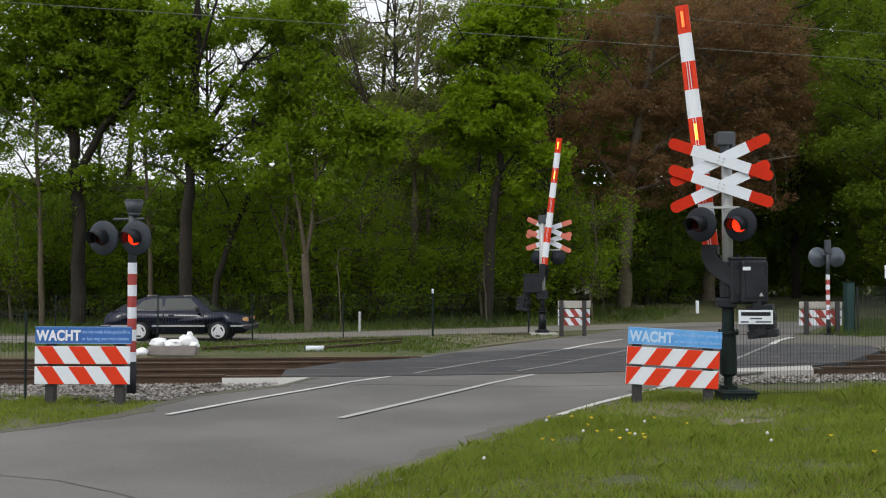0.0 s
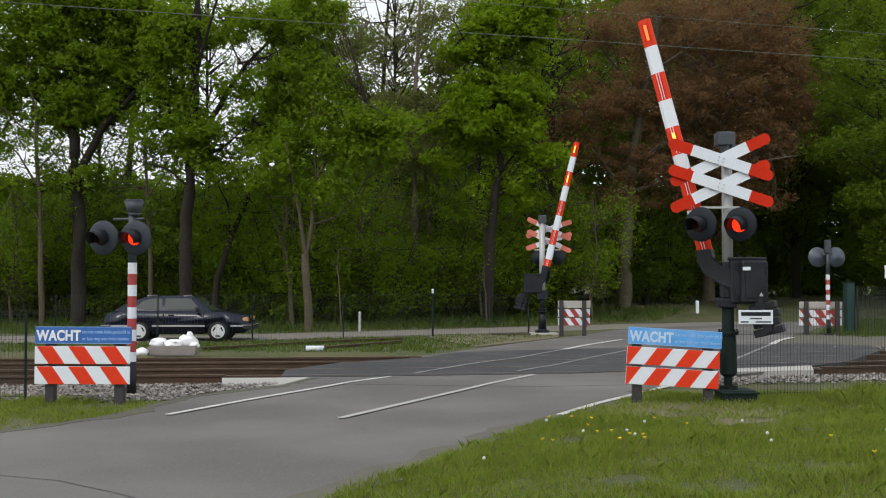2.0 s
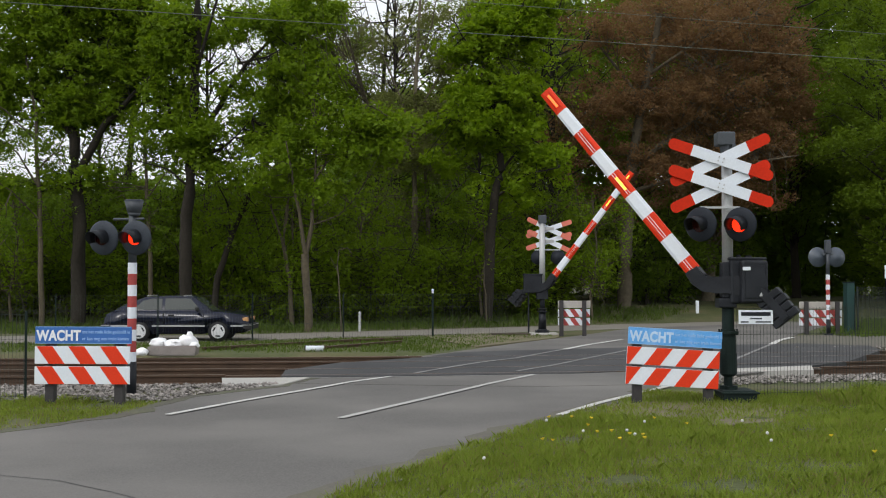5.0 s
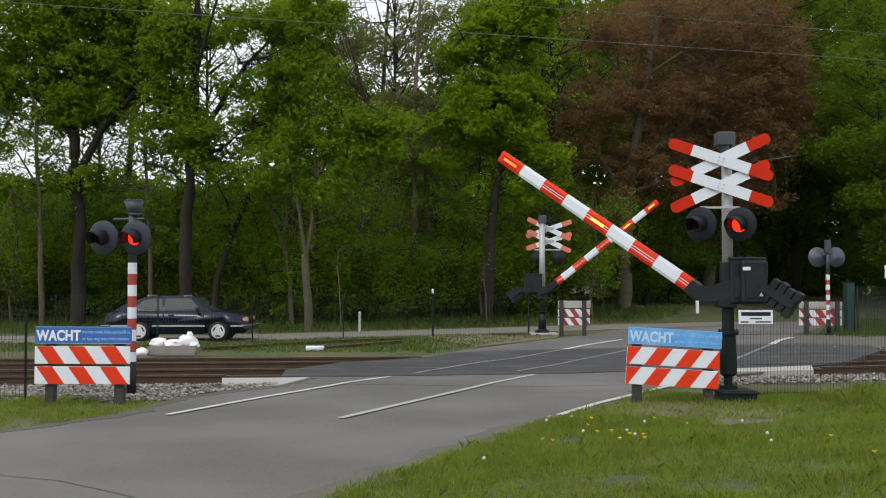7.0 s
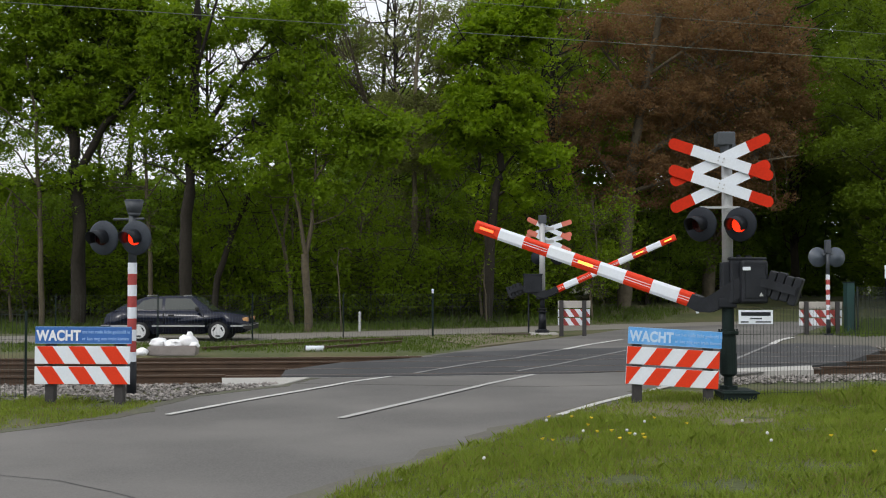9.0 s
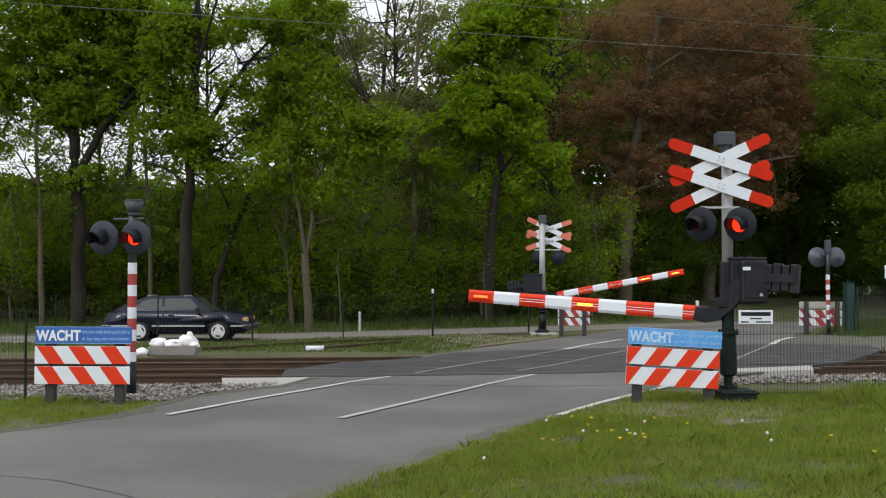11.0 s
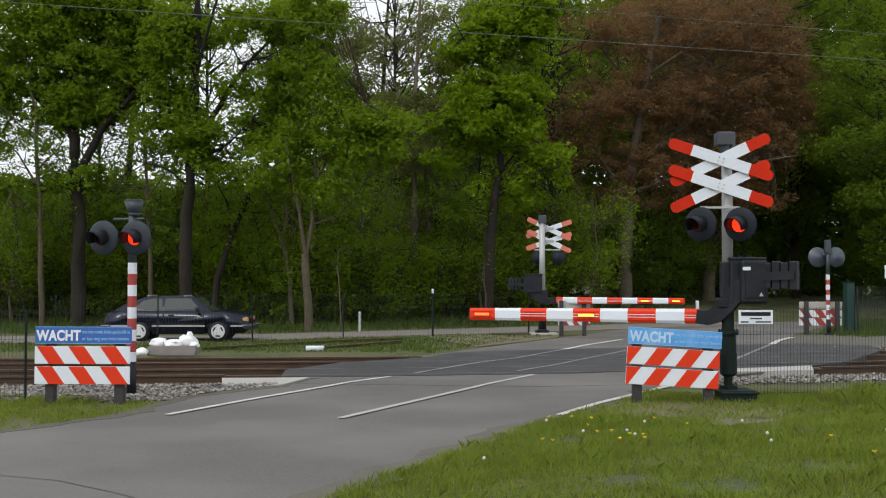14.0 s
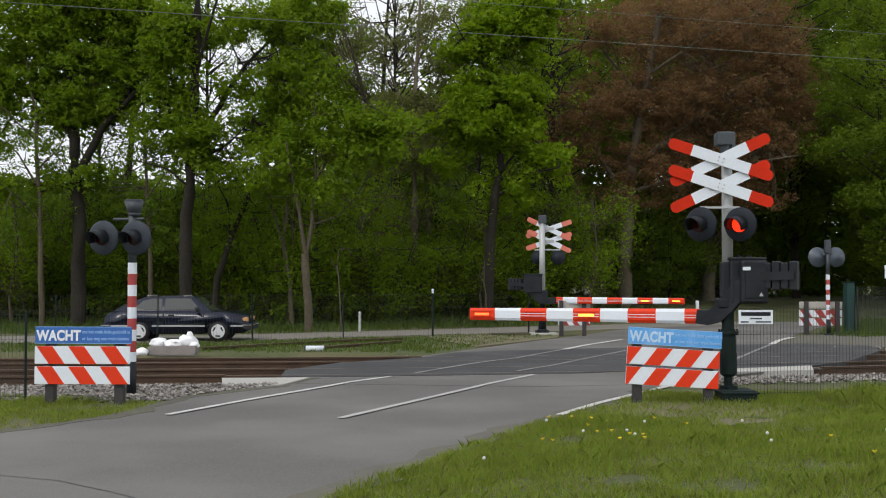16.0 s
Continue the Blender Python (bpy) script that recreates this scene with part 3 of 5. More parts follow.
def boom(parent, pivot, heading, reach, length, drop, seen_side, first_light, rows, swap):
    """The arm with its fork, counterweight and lights; it turns about the pivot."""
    zc = -drop
    bands = 9
    step = length / (bands - 0.5)
    edges = [reach] + [max(reach - step * (k + 1), reach - length) for k in range(bands)]
    def section(x):
        t = (reach - x) / length
        h, d = 0.094 + 0.016 * t, 0.05 + 0.01 * t
        return [(sy * d * py, zc + sz * h * pz) for sy, sz, py, pz in ((1, 1, 0.55, 1), (1, 1, 1, 0.6), (1, -1, 1, 0.6), (1, -1, 0.55, 1), (-1, -1, 0.55, 1), (-1, -1, 1, 0.6), (-1, 1, 1, 0.6), (-1, 1, 0.55, 1))]
    bm = bmesh.new()
    box(bm, reach - length - 0.1, reach - 0.02, -0.02, 0.02, zc - 0.04, zc + 0.04)
    arm = part("boom", bm, GALV, parent, "red and white banded barrier boom")
    for k in range(bands):
        a, b = edges[k], edges[k + 1]
        bm = bmesh.new()
        rings = []
        for x, grow in ((a, 1), (b + 0.006, 1), (b + 0.006, 1.04), (b, 1.04)):
            rings.append([bm.verts.new((x, p[0] * grow, zc + (p[1] - zc) * grow)) for p in section(x)])
        for r, s in zip(rings, rings[1:]):
            for i in range(8):
                bm.faces.new((r[i], r[(i + 1) % 8], s[(i + 1) % 8], s[i]))
        bm.faces.new(rings[0][::-1])
        bm.faces.new(rings[-1])
        bmesh.ops.recalc_face_normals(bm, faces=bm.faces[:])
        part("red_band" if k % 2 == 0 else "white_band", bm, RED if k % 2 == 0 else WHITE, arm)
        if k % 2 == 0 and k:
            for s in (-1, 1):
                bm = bmesh.new()
                for z0 in (0.012, -0.026):
                    box(bm, b + 0.01, a - 0.004, s * 0.057 - 0.006, s * 0.057 + 0.006, zc + z0, zc + z0 + 0.009)
                part("pin_stripe", bm, WHITE, arm)
    root = reach - length
    bm = bmesh.new()
    line = [(-0.06, 0.02), (0.06, -0.02), (0.17, -0.14), (0.27, -0.27), (0.4, zc + 0.02), (0.52, zc - 0.02), (root + 0.02, zc)]
    half = [0.13, 0.14, 0.125, 0.12, 0.115, 0.105, 0.1]
    up, low = [], []
    for k, ((x, z), h) in enumerate(zip(line, half)):
        (xa, za), (xb, zb) = line[max(k - 1, 0)], line[min(k + 1, len(line) - 1)]
        n = Vector((za - zb, xb - xa)).normalized() * h
        up.append((x + n.x, z + n.y))
        low.append((x - n.x, z - n.y))
    outline = up + low[::-1]
    for s in (-1, 1):
        prism(bm, outline, s * 0.15 - 0.025, s * 0.15 + 0.025)
    box(bm, root - 0.14, root + 0.015, -0.15, 0.15, zc - 0.1, zc + 0.1, 0.02)
    tube(bm, (0, -0.2, 0), (0, 0.2, 0), 0.075, seg=18)
    part("fork", bm, BLACK, arm, "black cast fork arm")
    for k in range(4):
        bm = bmesh.new()
        box(bm, -0.74 + 0.12 * k, -0.63 + 0.12 * k, -0.17, 0.17, -0.03 + 0.02 * (k % 2), 0.38 - 0.02 * (k % 2), 0.015)
        part("counterweight", bm, BLACK, arm, "black cast counterweight plate")
    for s in (-1, 1):
        bm = bmesh.new()
        prism(bm, [(-0.7, 0.12), (-0.25, 0.1), (0, -0.06), (0.05, 0.06), (-0.2, 0.22), (-0.7, 0.24)], s * 0.19 - 0.015, s * 0.19 + 0.015)
        part("weight_arm", bm, BLACK, arm)
    side = seen_side
    for k in (0, 2, 4):
        xm = (edges[k] + edges[k + 1]) / 2
        rim_bm = bmesh.new()
        for z0, z1 in ((0.03, 0.042), (-0.042, -0.03)):
            box(rim_bm, xm - 0.15, xm + 0.15, side * 0.064 - 0.006, side * 0.064 + 0.006, zc + z0, zc + z1)
        part("lamp_rim", rim_bm, SIGNRED, arm)
        b = bmesh.new()
        box(b, -0.12, 0.12, -0.008, 0.008, -0.02, 0.02, 0.004)
        if k == 0:
            part("boom_light", b, AMBER if swap else AMBER_DIM, arm, "steady light at the tip", loc=pose(xm, side * 0.062, zc))
        else:
            light = part("boom_light", b, AMBER, arm, "flashing amber light", loc=pose(xm, side * 0.062, zc))
            BLINKERS.append((light, pose(xm, side * 0.064, zc), pose(xm, side * 0.03, zc), (k == 2) != swap, False))
    KEYED.append((arm, [(t, pose(*pivot, 0, -a, heading)) for t, a in rows]))
    arm.matrix_basis = pose(*pivot, 0, -rows[0][1], heading)
    return arm


NEAR_ROWS = [(0, 83.6), (1.25, 83.6), (1.5, 81.9), (1.75, 78.8), (2, 75.7), (3, 67.6), (3.5, 63.4), (4, 59.2), (5.2, 49.4), (6.5, 38.9), (7, 34.6), (7.5, 30.2), (8, 26.6), (8.5, 22.6), (9, 18.8),
             (9.2, 17.1), (10.2, 9.4), (11.0, 3.9), (11.3, 2.0), (11.5, 1.0), (11.8, 0.15), (12.1, 0), (16, 0)]
FAR_ROWS = [(0, 82.6), (1.3, 82.6), (1.6, 79.6), (2, 75.6), (3, 67.6), (4, 59.3), (5.2, 50.3), (6.5, 41.1), (7, 37.3), (8, 30.2), (9, 23.1), (10.1, 16), (11.3, 8.7), (12, 4.9), (12.5, 2.4), (12.9, 0.5), (13.1, 0), (16, 0)]


def mast_body(bm, top):
    """The cast column with its collars and foot."""
    for z0, z1, r0, r1 in ((0.2, 0.26, 0.24, 0.24), (0.26, 0.34, 0.2, 0.15), (0.34, 0.9, 0.135, 0.115), (0.9, 0.94, 0.17, 0.17), (0.94, 1.0, 0.12, 0.12), (1.0, 1.03, 0.165, 0.165), (1.03, top, 0.085, 0.08)):
        tube(bm, (0, 0, z0), (0, 0, z1), r0, r1, 14)
    for k in range(8):
        a = k * math.pi / 4
        tube(bm, (0.215 * math.cos(a), 0.215 * math.sin(a), 0.25), (0.215 * math.cos(a), 0.215 * math.sin(a), 0.3), 0.018, seg=6)


def build_near_barrier():
    t = thing("level_crossing_barrier", "red and white barrier with twin red lamps and crossing boards", "barrier", pose(4.25, 16.4, 0), "barriers of the crossing")
    bm = bmesh.new()
    box(bm, -0.24, 0.24, -0.28, 0.28, -0.05, 0.18, 0.02)
    box(bm, -0.27, 0.27, -0.31, 0.31, 0.13, 0.16, 0.008)
    part("footing", bm, DARKGREEN, t, "dark footing block")
    bm = bmesh.new()
    for z0, z1, r0, r1 in ((0.18, 0.23, 0.13, 0.13), (0.23, 0.36, 0.06, 0.06), (0.36, 0.4, 0.07, 0.12), (0.4, 0.7, 0.12, 0.122), (0.7, 0.98, 0.115, 0.108), (0.98, 1.02, 0.15, 0.15), (1.02, 1.42, 0.09, 0.085)):
        tube(bm, (-0.1, 0, z0), (-0.1, 0, z1), r0, r1, 18)
    for k in range(6):
        a = k * math.pi / 3
        tube(bm, (-0.1 + 0.13 * math.cos(a), 0.13 * math.sin(a), 0.96), (-0.1 + 0.13 * math.cos(a), 0.13 * math.sin(a), 1.05), 0.014, seg=6)
    part("column", bm, DARKGREEN, t, "dark green cast column")
    bm = bmesh.new()
    box(bm, 0.0, 0.5, -0.17, 0.17, 1.42, 2.06, 0.03)
    box(bm, 0.12, 0.5, -0.33, -0.1, 1.43, 2.04, 0.03)
    box(bm, 0.17, 0.45, -0.342, -0.32, 1.5, 1.97, 0.008)
    box(bm, -0.02, 0.52, -0.18, 0.18, 2.05, 2.09, 0.012)
    tube(bm, (0.16, 0, 2.09), (0.16, 0, 2.13), 0.03, seg=8)
    tube(bm, (0.3, 0, 2.09), (0.3, 0, 2.12), 0.05, seg=8)
    for zz in (1.6, 1.9):
        tube(bm, (0.475, -0.34, zz - 0.05), (0.475, -0.34, zz + 0.05), 0.014, seg=8)
    box(bm, -0.16, 0.1, -0.14, 0.14, 1.36, 1.5, 0.02)
    box(bm, -0.1, 0.1, -0.1, 0.1, 1.5, 2.02, 0.02)
    for v in bm.verts:
        v.co.x -= 0.1
    drive = part("drive_box", bm, BLACK, t, "black painted drive box")
    bm = bmesh.new()
    box(bm, 0.03, 0.14, -0.352, -0.34, 1.9, 1.95)
    part("label_plate", bm, WHITE, drive, "small white plate")
    bm = bmesh.new()
    prism(bm, [(0.26, 1.53), (0.32, 1.53), (0.29, 1.585)], -0.352, -0.34)
    part("warning_mark", bm, GALV, drive)
    bm = bmesh.new()
    tube(bm, (-0.1, 0.0, 2.0), (-0.1, 0.0, 3.78), 0.08, 0.075, 20)
    part("pole", bm, GALV, t, "galvanised round pole", True)
    bm = bmesh.new()
    box(bm, -0.26, 0.0, -0.13, 0.13, 3.72, 3.92, 0.02)
    tube(bm, (-0.1, 0, 3.6), (-0.1, 0, 3.73), 0.09, 0.11, 12)
    box(bm, -0.05, 0.0, -0.14, -0.09, 3.68, 3.74, 0.005)
    part("bell", bm, SLATE, t, "slate grey bell housing")
    crosses(t, (3.505, 3.12), -0.23, -0.14, 3.4, [WHITE, SIGNRED])
    bm = bmesh.new()
    for zz in (3.505, 3.12):
        box(bm, -0.26, 0.0, -0.13, -0.02, zz - 0.03, zz + 0.03, 0.005)
    part("clamp", bm, GALV, t)
    bm = bmesh.new()
    box(bm, -0.52, 0.06, -0.12, -0.08, 2.8, 2.83)
    box(bm, -0.14, -0.06, -0.1, 0.06, 2.77, 2.84)
    for xx in (-0.5, 0.03):
        box(bm, xx - 0.015, xx + 0.015, -0.14, -0.1, 2.6, 2.82)
    part("lamp_bracket", bm, GALV, t, "steel lamp bracket")
    lamp_head(t, -0.56, -0.26, 2.56, -40, True)
    lamp_head(t, 0.01, -0.26, 2.56, -40, False)
    boom(t, (0.14, -0.06, 1.65), 180 - 22.8, 4.28, 3.62, 0.42, 1, 2, NEAR_ROWS, False)


def build_far_barrier():
    t = thing("level_crossing_barrier", "barrier with banded boom seen from behind its boards", "barrier", pose(3.3, 37.4, 0), "barriers of the crossing")
    bm = bmesh.new()
    box(bm, -0.45, 0.5, -0.3, 0.35, -0.05, 0.1, 0.03)
    part("footing", bm, CONCRETE, t, "concrete footing")
    bm = bmesh.new()
    mast_body(bm, 1.42)
    for v in bm.verts:
        v.co.z -= 0.12
    part("column", bm, BLACK, t, "black cast column", True)
    bm = bmesh.new()
    box(bm, -0.62, -0.02, -0.18, 0.18, 1.42, 2.02, 0.03)
    box(bm, -0.64, 0.0, -0.2, 0.2, 2.0, 2.05, 0.012)
    box(bm, -0.2, 0.18, -0.15, 0.15, 1.2, 1.5, 0.02)
    tube(bm, (-0.45, 0.1, 0.0), (-0.45, 0.1, 1.5), 0.03, seg=8)
    part("drive_box", bm, BLACK, t, "black painted drive box")
    bm = bmesh.new()
    tube(bm, (0, 0, 1.4), (0, 0, 3.75), 0.1, 0.09, 18)
    part("pole", bm, GALV, t, "pale galvanised pole", True)
    bm = bmesh.new()
    box(bm, -0.12, 0.14, -0.1, 0.14, 3.72, 4.0, 0.02)
    part("bell", bm, SLATE, t, "dark bell housing")
    crosses(t, (3.55, 3.14), 0.24, 0.13, -3.5, [WHITE, PALERED], 0.02, 1.6)
    bm = bmesh.new()
    for zz in (3.55, 3.14):
        box(bm, -0.05, 0.4, 0.07, 0.12, zz - 0.05, zz + 0.05, 0.005)
    part("clamp", bm, GALV, t)
    bm = bmesh.new()
    box(bm, -0.25, 0.6, 0.05, 0.08, 2.83, 2.87)
    part("lamp_bracket", bm, GALV, t)
    lamp_head(t, 0.55, 0.2, 2.6, 180 - 10, True, False)
    lamp_head(t, -0.1, 0.3, 2.6, 180 - 10, False, False)
    boom(t, (-0.38, 0.12, 1.53), -22.8, 5.1, 4.22, 0.36, -1, 2, FAR_ROWS, True)


def build_flasher(x, y, az, front):
    """The pole with two lamps on the far kerb of each lane, banded red and white."""
    t = thing("crossing_light_pole", "red and white banded pole with twin crossing lamps" + ("" if front else " seen from behind"), "signal", pose(x, y, 0), "light poles of the crossing")
    bm = bmesh.new()
    tube(bm, (0, 0, -0.05), (0, 0, 0.52), 0.075, seg=18)
    tube(bm, (0, 0, -0.03), (0, 0, 0.03), 0.15, 0.14, seg=18)
    part("foot", bm, BLACK, t, "black lower pole", True)
    bm = bmesh.new()
    h = 1.53 / 9
    for k in range(9):
        tube(bm, (0, 0, 0.5 + h * k), (0, 0, 0.5 + h * (k + 1)), 0.068, seg=20, index=k % 2)
    bmesh.ops.remove_doubles(bm, verts=bm.verts[:], dist=0.0005)
    part("banded_pole", bm, [WHITE, POLERED], t, "white and dull red bands")
    bm = bmesh.new()
    tube(bm, (0, 0, 2.03), (0, 0, 2.82), 0.062, seg=18)
    part("upper_pole", bm, SLATE, t, "dark grey upper pole", True)
    off = Vector((math.cos(radians(az)), math.sin(radians(az)), 0))
    bm = bmesh.new()
    tube(bm, off * -0.34 + Vector((0, 0, 2.7)), off * 0.2 + Vector((0, 0, 2.7)), 0.02, seg=8)
    part("lamp_bracket", bm, SLATE, t, "steel lamp bracket")
    if front:
        bell(t, 0.02, 0, 2.74)
        lamp_head(t, -0.43, -0.12, 2.405, az, True, radius=0.265, fades=True, mat=FLASHGREY)
        lamp_head(t, 0.07, -0.14, 2.405, az, False, radius=0.265, fades=True, mat=FLASHGREY)
    else:
        bm = bmesh.new()
        box(bm, -0.09, 0.09, -0.1, 0.1, 2.75, 3.2, 0.02)
        part("bell", bm, SLATE, t, "dark bell housing")
        lamp_head(t, -0.31, 0.15, 2.62, az, True, False, radius=0.34, mat=BACKGREY)
        lamp_head(t, 0.31, 0.15, 2.62, az, False, False, radius=0.34, mat=BACKGREY)


def warning_board(x, y, turn, width, roll, z0, blue, red, back, dim, posts, hand, front_words=True):
    """A blue notice over two striped boards on two dark posts."""
    t = thing("warning_board", "blue notice above two red and white striped boards on posts" if not back else "back of a striped warning board on dark posts", "warning board",
              pose(x, y, 0, 0, 0, turn), "warning boards of the crossing")
    w = width / 2
    for px in posts:
        b = bmesh.new()
        box(b, px - 0.065, px + 0.065, -0.15 if back else 0.014, -0.022 if back else 0.15, -0.08, z0 + 0.82 if back else z0 + 0.72, 0.012)
        part("post", b, POSTWOOD, t, "dark square post")
    R = Matrix.Translation((0, 0, z0)) @ pose(0, 0, 0, 0, roll, 0)
    for k, zz in enumerate((0.0, 0.285)):
        bm = bmesh.new()
        box(bm, -w, w, -0.02, 0.012, zz, zz + 0.25, 0.006)
        board = part("striped_board", bm, WHITE, t, "striped reflective board", loc=R)
        pitch = width / 3
        for i in range(-1, 4):
            x0 = -w + pitch * i + (pitch * 0.06 if hand > 0 else -pitch * 0.03)
            lean = -0.175 * hand
            pts = [(x0, zz + 0.249), (x0 + pitch * 0.5, zz + 0.249), (x0 + pitch * 0.5 - lean, zz + 0.001), (x0 - lean, zz + 0.001)]
            clipped = clip(pts, -w + 0.002, w - 0.002)
            if len(clipped) > 2:
                b = bmesh.new()
                prism(b, clipped, -0.0245, -0.0205)
                part("stripe", b, red, board, "red diagonal stripe")
                if back:
                    b = bmesh.new()
                    prism(b, clipped, 0.0125, 0.0165)
                    part("stripe", b, red, board, "red diagonal stripe")
    bm = bmesh.new()
    box(bm, -w + 0.005, w + 0.02, -0.02, 0.012, 0.572, 0.812, 0.006)
    notice = part("notice", bm, PALEBOARD if back else blue, t, "weathered notice back" if back else "blue notice with white lettering", loc=R)
    if not back:
        b = bmesh.new()
        for za, zb in ((0.574, 0.58), (0.804, 0.81)):
            box(b, -w + 0.01, w + 0.015, -0.024, -0.0205, za, zb)
        part("border", b, dim, notice)
        words("lettering", "WACHT", 0.2, LETTER if blue == BLUE else LETTER_FADED, notice, Matrix.Translation((-w + 0.03, -0.0225, 0.62)) @ pose(0, 0, 0, 90, 0, 0), 0.79, 0.008, "white lettering")
        words("small_lettering", "tot het rode licht gedoofd is", 0.066, dim, notice, Matrix.Translation((-w + 0.67, -0.0225, 0.717)) @ pose(0, 0, 0, 90, 0, 0), 0.82, 0.001)
        words("small_lettering", "er kan nog een trein komen", 0.066, dim, notice, Matrix.Translation((-w + 0.67, -0.0225, 0.622)) @ pose(0, 0, 0, 90, 0, 0), 0.82, 0.001)
    return t


def clip(pts, lo, hi):
    """Cut an outline to lo <= x <= hi."""
    for sign, lim in ((1, lo), (-1, -hi)):
        out = []
        for i, p in enumerate(pts):
            q = pts[(i + 1) % len(pts)]
            a, b = sign * p[0] - lim, sign * q[0] - lim
            if a >= 0:
                out.append(p)
            if (a < 0) != (b < 0):
                k = a / (a - b)
                out.append((p[0] + (q[0] - p[0]) * k, p[1] + (q[1] - p[1]) * k))
        pts = out
        if not pts:
            break
    return pts


build_near_barrier()
build_far_barrier()
build_flasher(-4.75, 17.2, -18, True)
build_flasher(13.0, 38.0, 190, False)
warning_board(-5.1, 15.95, 0, 1.345, 0.2, 0.29, BLUE, RED, False, LETTER_DIM, (-0.47, 0.51), 1)
warning_board(3.25, 16.05, 0, 1.32, 3.4, 0.25, PALEBLUE, RED, False, LETTER_DIM, (-0.48, 0.54), -1)
warning_board(4.3, 37.0, 0, 1.05, 0.0, 0.35, BLUE, POLERED, True, LETTER_DIM, (-0.42, 0.33), 1)
warning_board(12.8, 38.2, 0, 1.45, 0.0, 0.3, BLUE, POLERED, True, LETTER_DIM, (-0.5, 0.55), 1)


# ---- fences ----
def fence(points, height, label, wires=0.055, thick=0.002, levels=(0.02, 0.35, 0.7, 1.0), last=True):
    """A welded mesh fence along the points: one mesh panel and one post for each bay."""
    t = thing("fence", label, "fence", pose(*points[0], 0))
    o = Vector((*points[0], 0))
    for p, q in zip(points, points[1:]):
        a, b = Vector((*p, 0)), Vector((*q, 0))
        d = b - a
        m = Matrix.Translation(a - o) @ pose(0, 0, 0, 0, 0, math.degrees(math.atan2(d.y, d.x)))
        co = []
        def bar(xa, za, xb, zb, r, yy=0.0):
            p0, q0 = np.array((xa, yy, za)), np.array((xb, yy, zb))
            s = np.array((0, 0, 1.0)) if abs(xb - xa) > abs(zb - za) else np.array((1.0, 0, 0))
            u, v = s * r, np.array((0, 1.0, 0)) * r
            ring = (u + v, u - v, -u - v, -u + v)
            for i in range(4):
                c, e = ring[i], ring[(i + 1) % 4]
                co.append((p0 + c, p0 + e, q0 + e, q0 + c))
        x = 0.03
        while x < d.length:
            bar(x, 0.04, x, height, thick)
            x += wires
        for k in levels:
            z = 0.05 + (height - 0.07) * k
            bar(0, z, d.length, z, thick * 1.3, thick * 1.6)
        raw_mesh("mesh_panel", np.array(co), 4, MESHGREEN, t).matrix_basis = m
        bm = bmesh.new()
        box(bm, -0.016, 0.016, -0.014, 0.014, -0.1, height + 0.03, 0.004)
        part("post", bm, DARKGREEN, t, "dark green steel post", loc=m)


fence([(4.18, 16.72), (7.6, 17.5), (10.7, 18.05)], 1.36, "dark green welded mesh fence beside the barrier")
fence([(-6.05, 16.35), (-8.5, 16.35), (-11, 16.35)], 1.28, "dark green welded mesh fence beside the warning board")
fence([(-20.8, 28.6), (-18.3, 29.3), (-15.8, 30.0), (-13.3, 30.7), (-10.8, 31.4), (-8.1, 32.0), (-5.55, 32.8), (-3.1, 35.0), (-0.33, 36.3), (2.2, 37.0)], 1.4,
      "thin dark green mesh fence beyond the tracks", 0.09, 0.0018)
fence([(13.75, 37.4), (14.6, 39.6), (17.5, 41.0)], 1.6, "green steel fence by the far kerb", 0.06, 0.003)
fence([(13.6, 37.2), (16.2, 37.8), (19, 38.4)], 1.3, "low green mesh fence along the far kerb", 0.07, 0.003)


def build_plate():
    t = thing("fence_sign", "small white plate with black lettering bars on the mesh fence", "sign", pose(4.2, 16.0, 1.135, 0, 0, 0))
    bm = bmesh.new()
    box(bm, 0, 0.49, 0, 0.008, 0, 0.2, 0.003)
    part("plate", bm, WHITE, t)
    bm = bmesh.new()
    box(bm, 0.035, 0.455, -0.004, -0.001, 0.118, 0.172)
    part("lettering_bar", bm, BLACK, t)
    for x0, x1, z0 in ((0.16, 0.33, 0.07), (0.03, 0.14, 0.022), (0.24, 0.46, 0.022)):
        bm = bmesh.new()
        box(bm, x0, x1, -0.004, -0.001, z0, z0 + 0.02)
        part("small_lettering_bar", bm, SLATE, t)


build_plate()


# ---- wood ----
def leaf_cloud(rng, centres, radii, count, size, flat=0.8):
    """Leaves as small tilted triangles, scattered in flattened clumps: an (n, 3, 3) array."""
    k = rng.integers(0, len(centres), count)
    d = rng.normal(0, 1, (count, 3))
    d /= np.linalg.norm(d, axis=1)[:, None]
    d *= rng.uniform(0.25, 1, (count, 1)) ** 0.6
    d[:, 2] *= flat
    c = np.asarray(centres)[k] + d * np.asarray(radii)[k][:, None]
    a = rng.normal(0, 1, (count, 3))
    a[:, 2] *= 0.6
    a /= np.linalg.norm(a, axis=1)[:, None]
    b = np.cross(a, rng.normal(0, 1, (count, 3)))
    b /= np.linalg.norm(b, axis=1)[:, None] + 1e-9
    s = size * rng.uniform(0.6, 1.4, (count, 1))
    a, b = a * s, b * s * 0.62
    bend = np.array((0, 0, 1.0)) * s * 0.15
    return np.stack((c - a - b * 0.6, c + b * 1.3 + bend, c + a - b * 0.6), axis=1)


